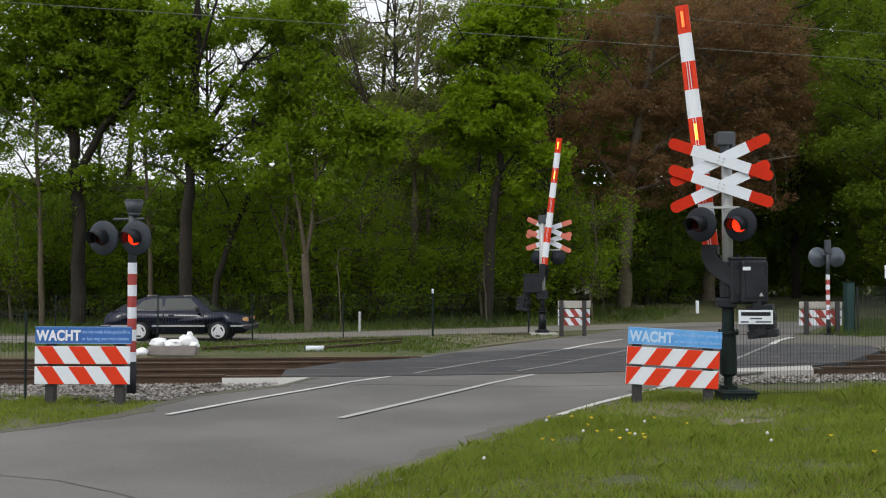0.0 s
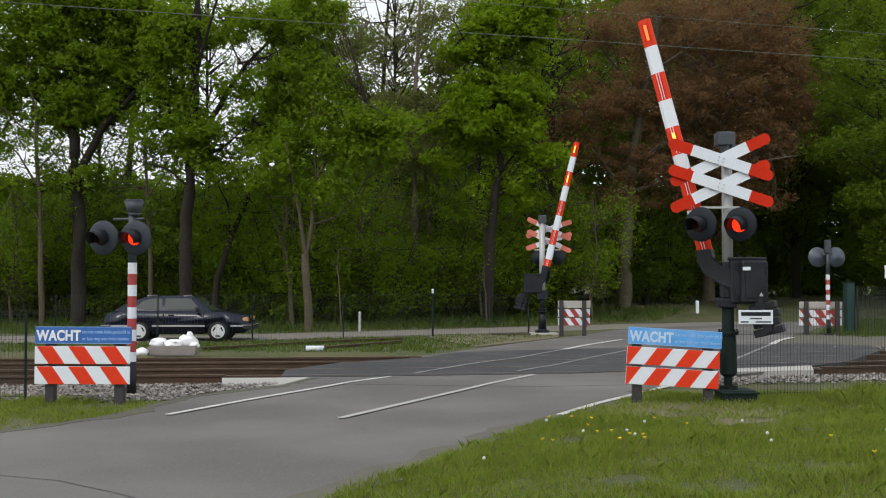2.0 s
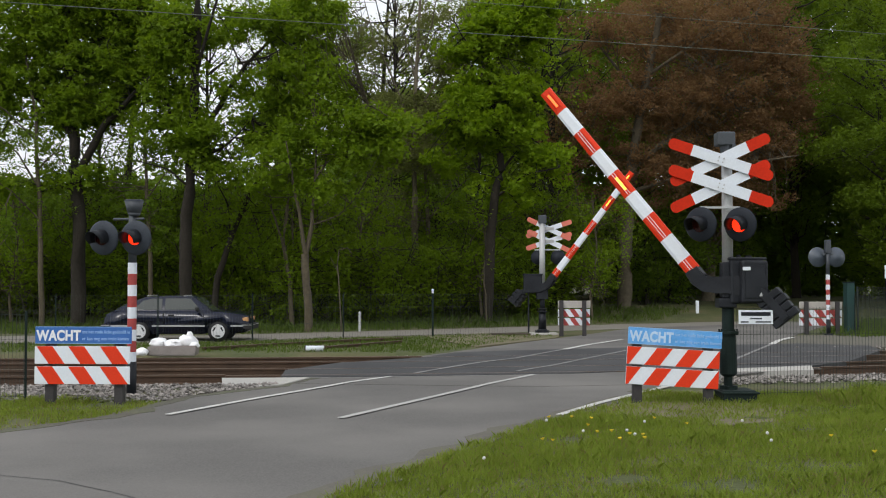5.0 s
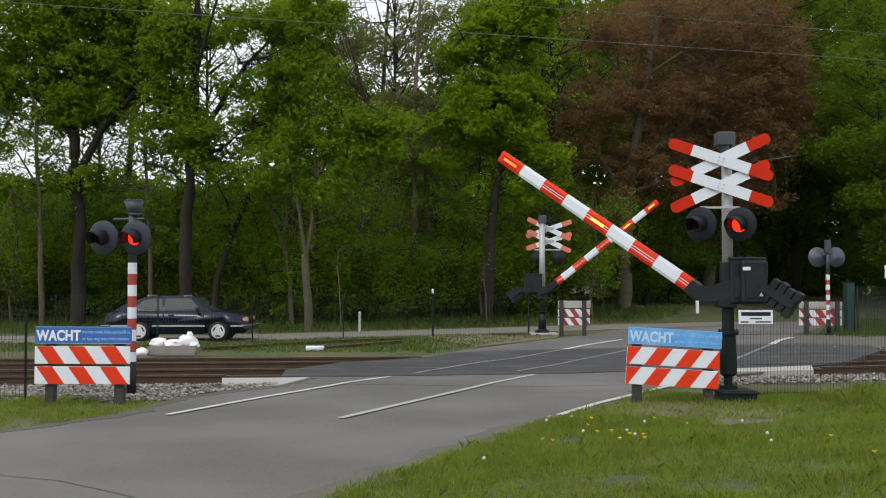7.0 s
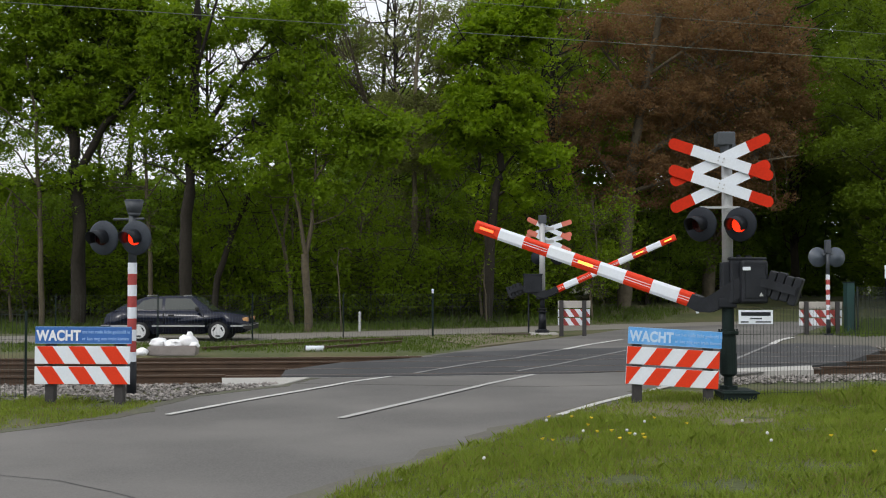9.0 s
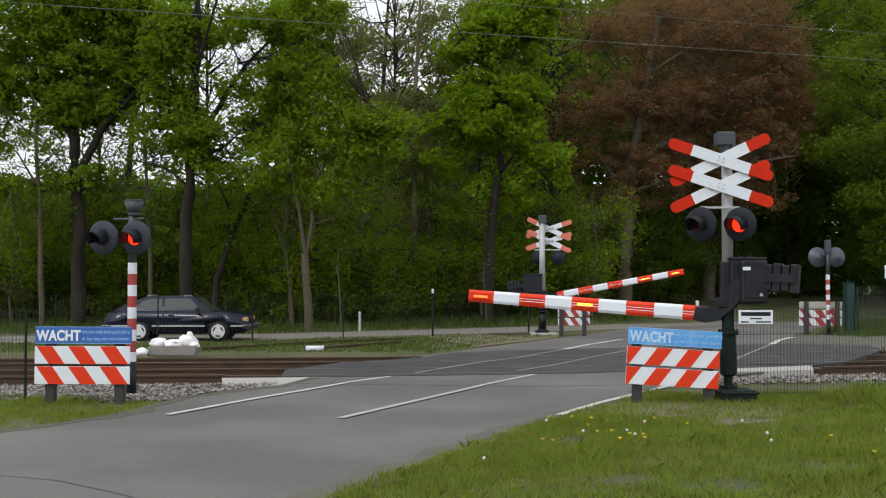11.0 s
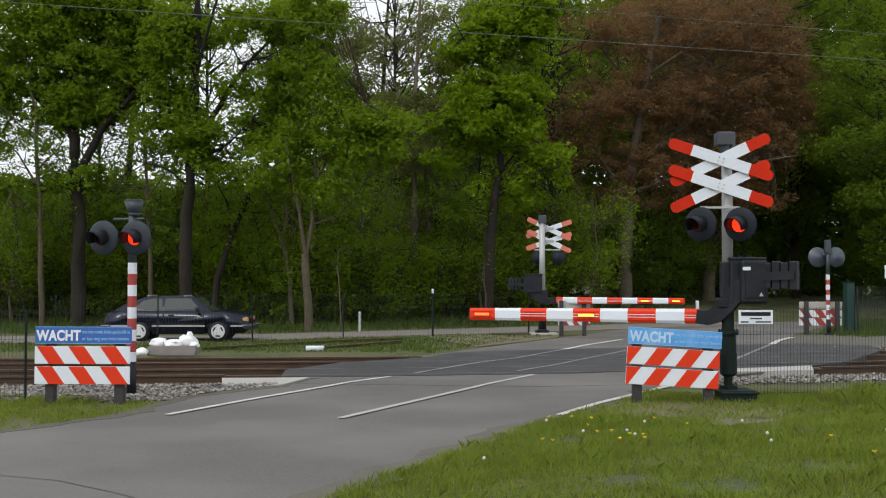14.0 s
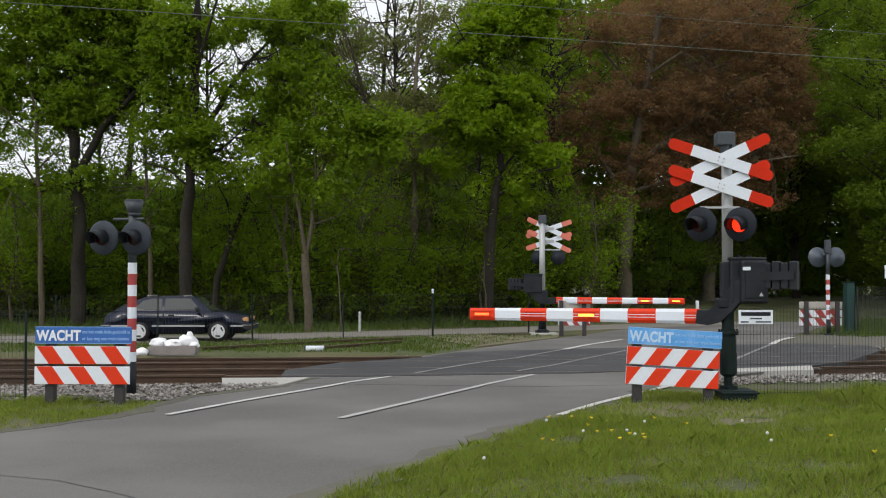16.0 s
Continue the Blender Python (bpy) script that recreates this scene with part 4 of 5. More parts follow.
def limb(bm, pts, r0, r1, seg=6):
    """A tapering, bending limb through the points."""
    rings = []
    n = len(pts)
    for i, p in enumerate(pts):
        p = Vector(p)
        d = (Vector(pts[min(i + 1, n - 1)]) - Vector(pts[max(i - 1, 0)])).normalized()
        q = d.to_track_quat("Z", "Y")
        r = r0 + (r1 - r0) * i / (n - 1)
        rings.append([bm.verts.new(p + q @ Vector((r * math.cos(t), r * math.sin(t), 0))) for t in (2 * math.pi * j / seg for j in range(seg))])
    for a, b in zip(rings, rings[1:]):
        for j in range(seg):
            bm.faces.new((a[j], a[(j + 1) % seg], b[(j + 1) % seg], b[j]))


def make_tree(seed, height, bare, spread, clumps, leaves, size, leaf_mat, bark, trunk_r, label, density=1.0, lean=0.0, name="tree", category="tree", group="trees of the wood", puff=1.0):
    rng = np.random.default_rng(seed)
    t = thing(name, label, category, pose(0, 0, 0), group)
    bm = bmesh.new()
    bend = rng.normal(0, 0.25, (6, 2)).cumsum(0) * 0.5
    def axis(k):
        i = min(int(k * 5), 4)
        f = k * 5 - i
        b = bend[i] * (1 - f) + bend[i + 1] * f
        return np.array((b[0] + lean * k * height * 0.15, b[1], k * height * 0.94))
    base = axis(0).copy()
    ax = lambda k: axis(k) - np.array((base[0], base[1], 0))
    flare = [tuple(ax(0) + np.array((0, 0, -0.3)))]
    limb(bm, flare + [tuple(ax(k)) for k in np.linspace(0.02, 1, 12)], trunk_r, 0.03, 9)
    centres, radii = [], []
    for i in range(clumps):
        k = bare + (1 - bare) * rng.uniform(0, 1) ** 0.9
        prof = math.sin(math.pi * min(1, 0.18 + 0.82 * (1 - (k - bare) / (1 - bare)))) ** 0.7
        ang, out = rng.uniform(0, 2 * math.pi), spread * prof * rng.uniform(0.15, 1.0) ** 0.6
        c = ax(k) + np.array((math.cos(ang) * out, math.sin(ang) * out, rng.uniform(-0.4, 0.6)))
        centres.append(c)
        radii.append(rng.uniform(0.5, 1.15) * spread / 4.2 * puff)
        if i % 2 == 0:
            start = ax(max(bare * 0.6, k - 0.05 - 0.1 * rng.uniform()))
            mid = start * 0.5 + c * 0.5 + rng.normal(0, 0.25, 3)
            q1, q2 = start * 0.75 + mid * 0.25 + rng.normal(0, 0.12, 3), mid * 0.45 + c * 0.55 + rng.normal(0, 0.15, 3)
            limb(bm, [tuple(start), tuple(q1), tuple(mid), tuple(q2), tuple(c)], trunk_r * rng.uniform(0.16, 0.36), 0.012, 5)
            for _ in range(3):
                e = c + rng.normal(0, 0.8, 3)
                limb(bm, [tuple(q2), tuple(q2 * 0.4 + e * 0.6 + rng.normal(0, 0.1, 3)), tuple(e)], 0.022, 0.006, 3)
    part("trunk", bm, bark, t, smooth=True)
    raw_mesh("crown", leaf_cloud(rng, np.array(centres), np.array(radii), int(leaves * density), size), 3, leaf_mat, t)
    return t


def place(template, spots, used=None):
    for i, (x, y, rot) in enumerate(spots):
        m = Matrix.Translation((x, y, bed(x, y))) @ pose(0, 0, 0, 0, 0, rot)
        if i == 0:
            template.matrix_basis = m
        else:
            copy_thing(template, m)


def grown_tree(seed, x, y, label, bark, leaf_mat, size, limbs, crown):
    """A tree of its own habit: limbs as lines of (side, height) with end radii, and leafy masses as (side, height, half width, half height, leaves)."""
    rng = np.random.default_rng(seed)
    t = thing("tree", label, "tree", pose(x, y, bed(x, y)), "trees of the wood")
    bm = bmesh.new()
    knots = []
    for i, (line, r0, r1) in enumerate(limbs):
        swing = rng.normal(0, 0.5) if i else 0.0
        pts = []
        for (xa, za), (xb, zb) in zip(line, line[1:]):
            for k in (0.0, 0.33, 0.67):
                pts.append((xa + (xb - xa) * k, za + (zb - za) * k))
        pts.append(line[-1])
        n = len(pts) - 1
        path = [(px + rng.normal(0, 0.012 + r0 * 0.05), swing * j / n * 2 + rng.normal(0, r0 * 0.08), pz) for j, (px, pz) in enumerate(pts)]
        limb(bm, path, r0, r1, 9 if i == 0 else 6)
        knots += path[len(path) // 3 if i == 0 else 1:]
    knots = np.array(knots)
    centres, radii, leaves = [], [], []
    for cx, cz, rx, rz, count in crown:
        clumps = max(6, int(count / 75))
        d = rng.normal(0, 1, (clumps, 3))
        d /= np.linalg.norm(d, axis=1)[:, None]
        d *= rng.uniform(0, 1, (clumps, 1)) ** 0.42
        c = np.array((cx, 0, cz)) + d * np.array((rx, (rx + rz) * 0.5, rz))
        r = rng.uniform(0.28, 0.75, clumps)
        leaves.append(leaf_cloud(rng, c, r, count, size, 0.62))
        for j in range(0, clumps, 2):
            q = knots[np.argmin(np.linalg.norm(knots - c[j], axis=1) + rng.uniform(0, 0.8, len(knots)))]
            m = (q + c[j]) / 2 + rng.normal(0, 0.12, 3)
            e = c[j] + rng.normal(0, 0.25, 3)
            limb(bm, [tuple(q), tuple(m), tuple(e)], 0.026, 0.006, 3)
            limb(bm, [tuple(m), tuple(e + rng.normal(0, 0.4, 3))], 0.014, 0.005, 3)
    part("trunk", bm, bark, t, smooth=True)
    if leaves:
        raw_mesh("crown", np.concatenate(leaves), 3, leaf_mat, t)


rnd = random.Random(11)
r360 = lambda: rnd.uniform(0, 360)
grown_tree(101, -14.08, 43.5, 'tall oak in fresh leaf with a dark leaning limb', BARK, LEAF_OAK, 0.098,
           [([(0.00, -0.20), (-0.04, 3.95), (-0.15, 6.14), (-0.26, 7.89), (-0.61, 11.38), (-0.87, 14.44)], 0.3, 0.14),
            ([(-0.13, 5.92), (1.09, 7.93), (2.19, 8.85), (4.15, 10.73)], 0.17, 0.04),
            ([(-0.22, 7.45), (-1.75, 8.98), (-3.06, 10.07), (-4.15, 10.73)], 0.12, 0.03),
            ([(-0.55, 10.51), (1.09, 11.38), (2.62, 13.13)], 0.1, 0.03),
            ([(-0.61, 11.17), (-2.19, 12.26), (-3.06, 14.01)], 0.1, 0.03)],
           [(-1.75, 11.71, 2.19, 1.53, 7920), (0.66, 10.29, 2.19, 0.98, 6120), (0.22, 8.54, 1.97, 0.83, 5760), (1.97, 9.63, 1.53, 0.87, 3240), (-2.40, 9.85, 1.53, 0.98, 3240), (1.97, 12.04, 2.19, 1.09, 6480), (3.93, 11.82, 1.31, 1.31, 3240), (-0.66, 8.00, 1.09, 0.55, 1584), (-2.62, 5.48, 1.53, 0.66, 1080), (-3.72, 8.54, 1.31, 1.97, 1800), (0.00, 5.92, 1.31, 0.87, 1080), (-0.22, 12.70, 2.40, 0.87, 3240)])
grown_tree(102, -9.60, 42.0, 'tall tree with thin new leaves and a forking dark trunk', BARK, LEAF_OAK, 0.09,
           [([(0.00, -0.30), (-0.02, 3.45), (0.15, 5.98), (0.25, 8.52), (0.34, 11.05), (0.44, 13.79)], 0.26, 0.12),
            ([(0.19, 6.62), (0.76, 7.78), (1.50, 9.15), (2.03, 10.10), (3.08, 11.26), (4.66, 12.53)], 0.14, 0.03),
            ([(0.19, 6.20), (-0.61, 7.88), (-1.35, 9.99), (-1.88, 11.89)], 0.09, 0.02),
            ([(0.32, 9.57), (0.97, 11.26), (1.71, 13.16)], 0.09, 0.03),
            ([(1.92, 9.99), (2.98, 10.21), (4.24, 10.84)], 0.05, 0.015),
            ([(0.11, 5.35), (-0.61, 5.98), (-1.56, 6.20)], 0.05, 0.015),
            ([(0.15, 6.20), (1.50, 6.83), (2.55, 7.78)], 0.06, 0.015)],
           [(0.02, 7.36, 1.48, 0.80, 3960), (0.44, 6.41, 1.06, 0.46, 1296), (2.45, 8.09, 1.06, 0.84, 936), (-0.61, 9.15, 0.95, 1.27, 2304), (1.71, 11.47, 1.48, 0.74, 1656), (3.82, 9.36, 1.27, 1.16, 3024), (3.19, 7.15, 1.27, 0.84, 3024), (1.92, 9.15, 0.84, 0.63, 792), (-0.61, 10.84, 0.95, 1.27, 3240), (-1.67, 7.88, 0.53, 1.27, 648), (3.61, 11.47, 1.27, 0.84, 2160), (1.50, 5.98, 1.27, 0.53, 864)])
grown_tree(103, -4.83, 40.4, 'slim forked tree with a pale brown trunk', PALEBARK, LEAF_OAK, 0.085,
           [([(0.00, -0.27), (-0.02, 1.35), (-0.12, 2.78)], 0.16, 0.14),
            ([(-0.12, 2.74), (-0.26, 3.99), (-0.49, 5.21), (-0.69, 6.63)], 0.09, 0.025),
            ([(-0.12, 2.67), (0.12, 3.99), (0.20, 5.21), (0.28, 7.24)], 0.1, 0.025),
            ([(0.20, 5.42), (1.10, 6.84), (2.11, 8.26)], 0.05, 0.015),
            ([(-0.53, 5.42), (-1.54, 6.43), (-2.15, 7.04)], 0.04, 0.012),
            ([(0.04, 3.79), (1.10, 4.20), (1.71, 4.81)], 0.03, 0.01)],
           [(-0.12, 6.84, 1.62, 0.91, 2880), (0.39, 9.27, 1.22, 1.22, 2592), (1.50, 7.85, 1.42, 1.02, 2592), (0.28, 11.51, 1.32, 1.02, 3600), (1.91, 6.53, 1.42, 0.81, 2592), (-1.34, 5.62, 1.22, 0.81, 1584), (0.89, 5.01, 1.42, 0.81, 1440), (2.72, 7.45, 1.02, 0.81, 1800)])
grown_tree(104, -5.86, 44.0, 'leaning slim tree with a pale stem', PALEBARK, LEAF_OAK, 0.079,
           [([(0.00, -0.22), (-0.15, 1.77), (-0.40, 3.31), (-0.24, 5.08), (0.02, 7.29), (-0.09, 10.17)], 0.1, 0.03),
            ([(-0.40, 3.31), (-0.86, 4.64), (-0.97, 6.19)], 0.05, 0.015)],
           [(-0.86, 5.53, 1.33, 0.88, 1296), (-0.20, 7.96, 1.33, 1.33, 2880), (0.24, 10.61, 1.33, 1.11, 2160)])
grown_tree(105, -9.17, 44.5, 'dark tree leaning over in the wood', BARK, LEAF_OAK, 0.065,
           [([(0.00, -0.30), (0.25, 1.94), (0.76, 3.51), (1.48, 5.07), (2.37, 6.75), (2.82, 8.42)], 0.15, 0.05),
            ([(0.76, 3.51), (0.58, 4.85), (0.13, 5.74)], 0.05, 0.02)],
           [(1.03, 4.62, 1.34, 0.89, 1000), (2.15, 6.19, 1.34, 0.89, 1300), (0.13, 3.28, 1.34, 0.89, 500)])
grown_tree(106, -11.41, 44.0, 'slim tree with a pale grey stem', PALEBARK, LEAF_DARK, 0.065,
           [([(0.00, -0.26), (-0.07, 3.28), (-0.22, 5.49), (-0.35, 8.37), (-0.13, 11.02)], 0.1, 0.03),
            ([(-0.18, 5.05), (0.49, 5.94), (1.15, 6.38)], 0.03, 0.01)],
           [(-0.84, 4.83, 1.33, 0.88, 900), (0.49, 3.95, 1.33, 1.11, 700), (-1.50, 5.49, 1.33, 0.55, 900), (-1.50, 6.82, 1.33, 0.99, 700), (0.04, 6.82, 0.88, 1.11, 900)])
grown_tree(107, -15.30, 43.0, 'slim tree with a pale stem and bare side branches', PALEBARK, LEAF_DARK, 0.06,
           [([(0.00, -0.30), (-0.09, 3.28), (-0.22, 5.87), (-0.35, 8.25), (-0.78, 10.62)], 0.12, 0.04),
            ([(-0.19, 5.44), (-0.99, 6.73), (-2.07, 7.49)], 0.05, 0.012),
            ([(-0.22, 6.09), (0.52, 7.06), (0.95, 8.25)], 0.04, 0.01),
            ([(-0.28, 7.17), (-1.21, 8.25), (-2.07, 8.90)], 0.04, 0.01),
            ([(-0.13, 4.14), (-0.99, 5.22), (-1.86, 5.87)], 0.04, 0.01),
            ([(-0.78, 6.41), (-1.43, 7.17), (-2.07, 6.95)], 0.02, 0.006),
            ([(-0.56, 6.09), (-1.10, 6.30), (-2.07, 6.19)], 0.02, 0.006)],
           [(-0.99, 6.73, 1.30, 1.08, 1300), (-0.35, 4.79, 1.30, 0.65, 900), (0.52, 6.52, 0.76, 0.86, 600), (-1.21, 3.93, 1.30, 0.65, 900)])
grown_tree(108, -1.16, 50.0, 'tall tree with bare grey branches and few leaves', BEECHBARK, LEAF_GREY, 0.06,
           [([(0.00, -0.30), (-0.08, 4.01), (-0.15, 7.78), (-0.03, 10.29), (0.05, 12.55), (0.18, 15.07)], 0.16, 0.05),
            ([(-0.08, 8.03), (-0.95, 10.29), (-1.96, 12.55), (-2.46, 14.56)], 0.07, 0.015),
            ([(-0.05, 9.04), (1.06, 10.80), (2.06, 12.55)], 0.06, 0.015),
            ([(0.00, 10.29), (-0.45, 12.05), (-0.95, 14.06)], 0.05, 0.012),
            ([(0.03, 11.30), (0.68, 12.81), (1.06, 14.56)], 0.05, 0.012),
            ([(-0.10, 7.28), (-1.21, 8.53), (-2.46, 9.54)], 0.05, 0.012),
            ([(-0.13, 6.52), (1.06, 7.78), (1.81, 8.28)], 0.05, 0.012),
            ([(-0.95, 10.29), (-2.21, 10.80), (-3.22, 11.80)], 0.03, 0.01)],
           [(0.18, 9.04, 1.51, 0.88, 3500), (-1.46, 9.29, 1.51, 0.88, 3000), (-2.46, 11.80, 1.26, 1.51, 1800), (1.56, 11.05, 1.01, 1.26, 1600), (-0.45, 12.55, 1.51, 1.51, 1500), (0.05, 7.28, 1.76, 1.26, 4500), (2.81, 12.81, 1.26, 1.51, 4500), (1.06, 13.56, 1.26, 0.75, 700), (-1.96, 7.53, 1.51, 1.26, 2600), (-3.47, 12.55, 0.75, 1.51, 1500)])
grown_tree(109, 1.88, 48.0, 'leafy tree with bright green foliage', BARK, LEAF_BRIGHT, 0.104,
           [([(0.00, -0.30), (0.14, 3.60), (0.34, 5.41), (0.63, 6.50), (0.24, 9.39), (0.00, 12.29), (-0.05, 14.70)], 0.24, 0.07),
            ([(0.34, 5.29), (1.64, 6.26), (2.97, 6.50)], 0.07, 0.02),
            ([(0.63, 6.50), (1.88, 7.95), (2.36, 9.39)], 0.07, 0.02),
            ([(0.43, 7.95), (-1.01, 8.43), (-1.74, 8.55)], 0.06, 0.02),
            ([(0.14, 10.84), (1.16, 12.29), (1.64, 13.73)], 0.06, 0.02),
            ([(0.10, 11.08), (-1.01, 12.05), (-1.50, 12.77)], 0.05, 0.02)],
           [(-0.05, 8.31, 2.29, 1.09, 6120), (2.48, 6.62, 1.09, 0.92, 2304), (0.43, 9.75, 2.17, 0.96, 5040), (-0.53, 11.68, 1.57, 1.09, 3600), (0.80, 12.65, 1.93, 1.21, 6120), (1.64, 13.25, 1.45, 1.21, 3240), (1.40, 8.19, 1.21, 1.21, 1584), (-1.50, 8.55, 1.09, 0.72, 936), (0.92, 5.53, 1.69, 0.72, 1152), (-1.74, 6.50, 1.45, 0.96, 864), (1.88, 11.32, 0.84, 1.45, 864)])
grown_tree(110, -0.54, 51.0, 'slim grey tree inside the wood', BEECHBARK, LEAF_GREY, 0.06,
           [([(0.00, -0.30), (-0.13, 3.24), (-0.28, 6.57), (-0.15, 9.14)], 0.13, 0.05),
            ([(-0.18, 4.27), (0.95, 5.55), (1.72, 6.06)], 0.04, 0.012)],
           [(-0.08, 6.57, 1.54, 1.15, 1500), (-1.10, 5.03, 1.54, 1.03, 1000)])
grown_tree(111, 9.01, 56.0, 'spreading copper beech with reddish brown young leaves', COPPERBARK, LEAF_COPPER, 0.066,
           [([(0.00, -0.30), (0.08, 2.69), (0.23, 4.94), (0.51, 7.48), (1.15, 11.14), (1.86, 14.79)], 0.4, 0.15),
            ([(0.23, 5.23), (-1.24, 7.76), (-2.93, 10.01), (-3.77, 12.26)], 0.13, 0.03),
            ([(0.39, 6.91), (2.70, 8.88), (5.52, 10.57), (8.05, 11.70)], 0.16, 0.03),
            ([(0.28, 5.79), (2.98, 6.63), (6.36, 7.20), (8.33, 7.48)], 0.12, 0.03),
            ([(1.01, 10.29), (-0.68, 12.82), (-2.08, 14.79)], 0.1, 0.03),
            ([(1.29, 11.70), (3.83, 13.39), (6.36, 14.51)], 0.1, 0.03)],
           [(2.42, 13.95, 4.78, 1.83, 15000), (-0.39, 10.01, 3.38, 1.83, 11000), (4.11, 10.29, 4.22, 1.55, 13000), (7.49, 12.26, 1.97, 1.69, 6000), (6.78, 8.32, 2.11, 1.55, 6500), (2.42, 7.20, 4.78, 1.27, 10000), (-2.65, 8.32, 1.41, 2.53, 4500), (-1.24, 13.67, 1.97, 1.69, 2200), (6.64, 14.51, 1.97, 1.41, 3000), (0.17, 5.51, 3.10, 0.98, 3000), (6.08, 5.79, 2.53, 1.13, 3500), (8.61, 10.01, 1.13, 1.27, 2000)])
grown_tree(114, -15.15, 53.0, 'tall oak with thin new leaves deeper in the wood', BARK, LEAF_OAK, 0.072,
           [([(0.00, -0.30), (0.13, 3.83), (0.40, 7.83), (0.67, 11.82), (0.93, 15.55)], 0.2, 0.07),
            ([(0.53, 9.16), (2.00, 11.29), (3.60, 12.89)], 0.08, 0.02),
            ([(0.61, 10.22), (-0.93, 12.36), (-2.00, 14.22)], 0.08, 0.02),
            ([(0.45, 8.36), (-0.93, 9.69), (-2.53, 10.22)], 0.06, 0.02),
            ([(0.67, 11.82), (2.53, 13.95), (3.86, 15.28)], 0.06, 0.02)],
           [(0.13, 12.62, 3.99, 2.40, 7500), (3.33, 12.36, 1.86, 2.13, 2200), (-2.53, 9.96, 2.93, 1.60, 4200), (2.26, 9.43, 2.13, 1.33, 1500), (-4.13, 8.36, 2.13, 1.33, 1800)])
grown_tree(115, -8.93, 54.0, 'tall tree with an airy crown deeper in the wood', BARK, LEAF_OAK, 0.07,
           [([(0.00, -0.30), (0.14, 3.84), (0.41, 7.91), (0.68, 11.98), (0.95, 15.78)], 0.19, 0.07),
            ([(0.41, 8.18), (2.04, 10.62), (3.66, 12.52)], 0.08, 0.02),
            ([(0.54, 9.81), (-0.95, 11.98), (-1.76, 13.88)], 0.07, 0.02),
            ([(0.68, 11.44), (2.31, 13.33), (3.39, 15.23)], 0.06, 0.02)],
           [(1.49, 12.52, 2.44, 2.44, 4200), (3.66, 11.71, 2.17, 2.98, 5000), (-0.68, 9.26, 1.36, 1.63, 700), (2.31, 8.72, 2.71, 1.36, 3800), (-0.14, 14.15, 1.90, 1.09, 1300)])
grown_tree(116, -3.55, 57.0, 'tall tree with thin twigs and an airy crown', BARK, LEAF_GREY, 0.07,
           [([(0.00, -0.30), (0.14, 3.89), (0.29, 8.18), (0.57, 12.48), (0.86, 16.49)], 0.18, 0.06),
            ([(0.29, 8.47), (1.72, 11.05), (3.15, 13.62)], 0.07, 0.015),
            ([(0.34, 9.04), (-0.86, 11.91), (-1.72, 14.20)], 0.07, 0.015),
            ([(0.57, 11.91), (1.72, 14.20), (2.29, 16.49)], 0.05, 0.012),
            ([(1.15, 9.90), (2.86, 11.33), (4.58, 12.19)], 0.05, 0.012)],
           [(0.86, 13.05, 3.15, 2.58, 4600), (4.01, 13.34, 2.01, 2.29, 3600), (1.72, 9.33, 3.15, 1.43, 4500), (-1.15, 9.90, 2.29, 1.72, 3000), (6.02, 13.62, 1.72, 2.29, 3500)])
grown_tree(112, -3.62, 40.5, 'bent dead stem at the edge of the wood', PALEBARK, LEAF_OAK, 0.06,
           [([(0.00, -0.27), (-0.08, 1.15), (-0.18, 2.37), (-0.10, 2.94), (0.16, 3.02), (0.31, 2.82)], 0.03, 0.012),
            ([(-0.18, 2.17), (-0.43, 2.68)], 0.015, 0.008)],
           [])
grown_tree(113, 1.80, 46.0, 'bent dead stem inside the wood', PALEBARK, LEAF_OAK, 0.06,
           [([(0.00, -0.30), (-0.09, 1.31), (-0.12, 2.12), (-0.28, 2.02), (-0.44, 2.05)], 0.035, 0.014),
            ([(-0.12, 2.00), (-0.07, 2.69)], 0.02, 0.01)],
           [])

oak = make_tree(1, 18, 0.26, 4.6, 130, 26000, 0.08, LEAF_DEEP, BARK, 0.3, "tall oak in fresh green leaf with a dark trunk")
maple = make_tree(5, 14.5, 0.2, 3.9, 120, 26000, 0.085, LEAF_DEEP, BARK, 0.24, "leafy tree with fresh green foliage")
dark_tree = make_tree(6, 21, 0.2, 4.8, 190, 26000, 0.11, LEAF_DEEP, BARK, 0.3, "dark leafy tree deep in the wood")
bare_tree = make_tree(7, 17, 0.3, 3.6, 120, 3500, 0.07, LEAF_OAK, BARK, 0.17, "tree with bare branches and few leaves")
copper = make_tree(8, 20, 0.2, 5.6, 280, 60000, 0.07, LEAF_COPPER, BEECHBARK, 0.4, "copper beech with reddish brown young leaves")
shrub = make_tree(9, 3.4, 0.05, 2.6, 80, 9000, 0.062, LEAF_OAK, BARK, 0.04, "green undergrowth shrub at the wood's edge", name="shrub", category="shrub", group="undergrowth", puff=1.5)
shrub_dark = make_tree(10, 5.6, 0.05, 3.0, 90, 9500, 0.075, LEAF_DARK, BARK, 0.06, "dark leafy undergrowth shrub inside the wood", name="shrub", category="shrub", group="undergrowth", puff=1.5)

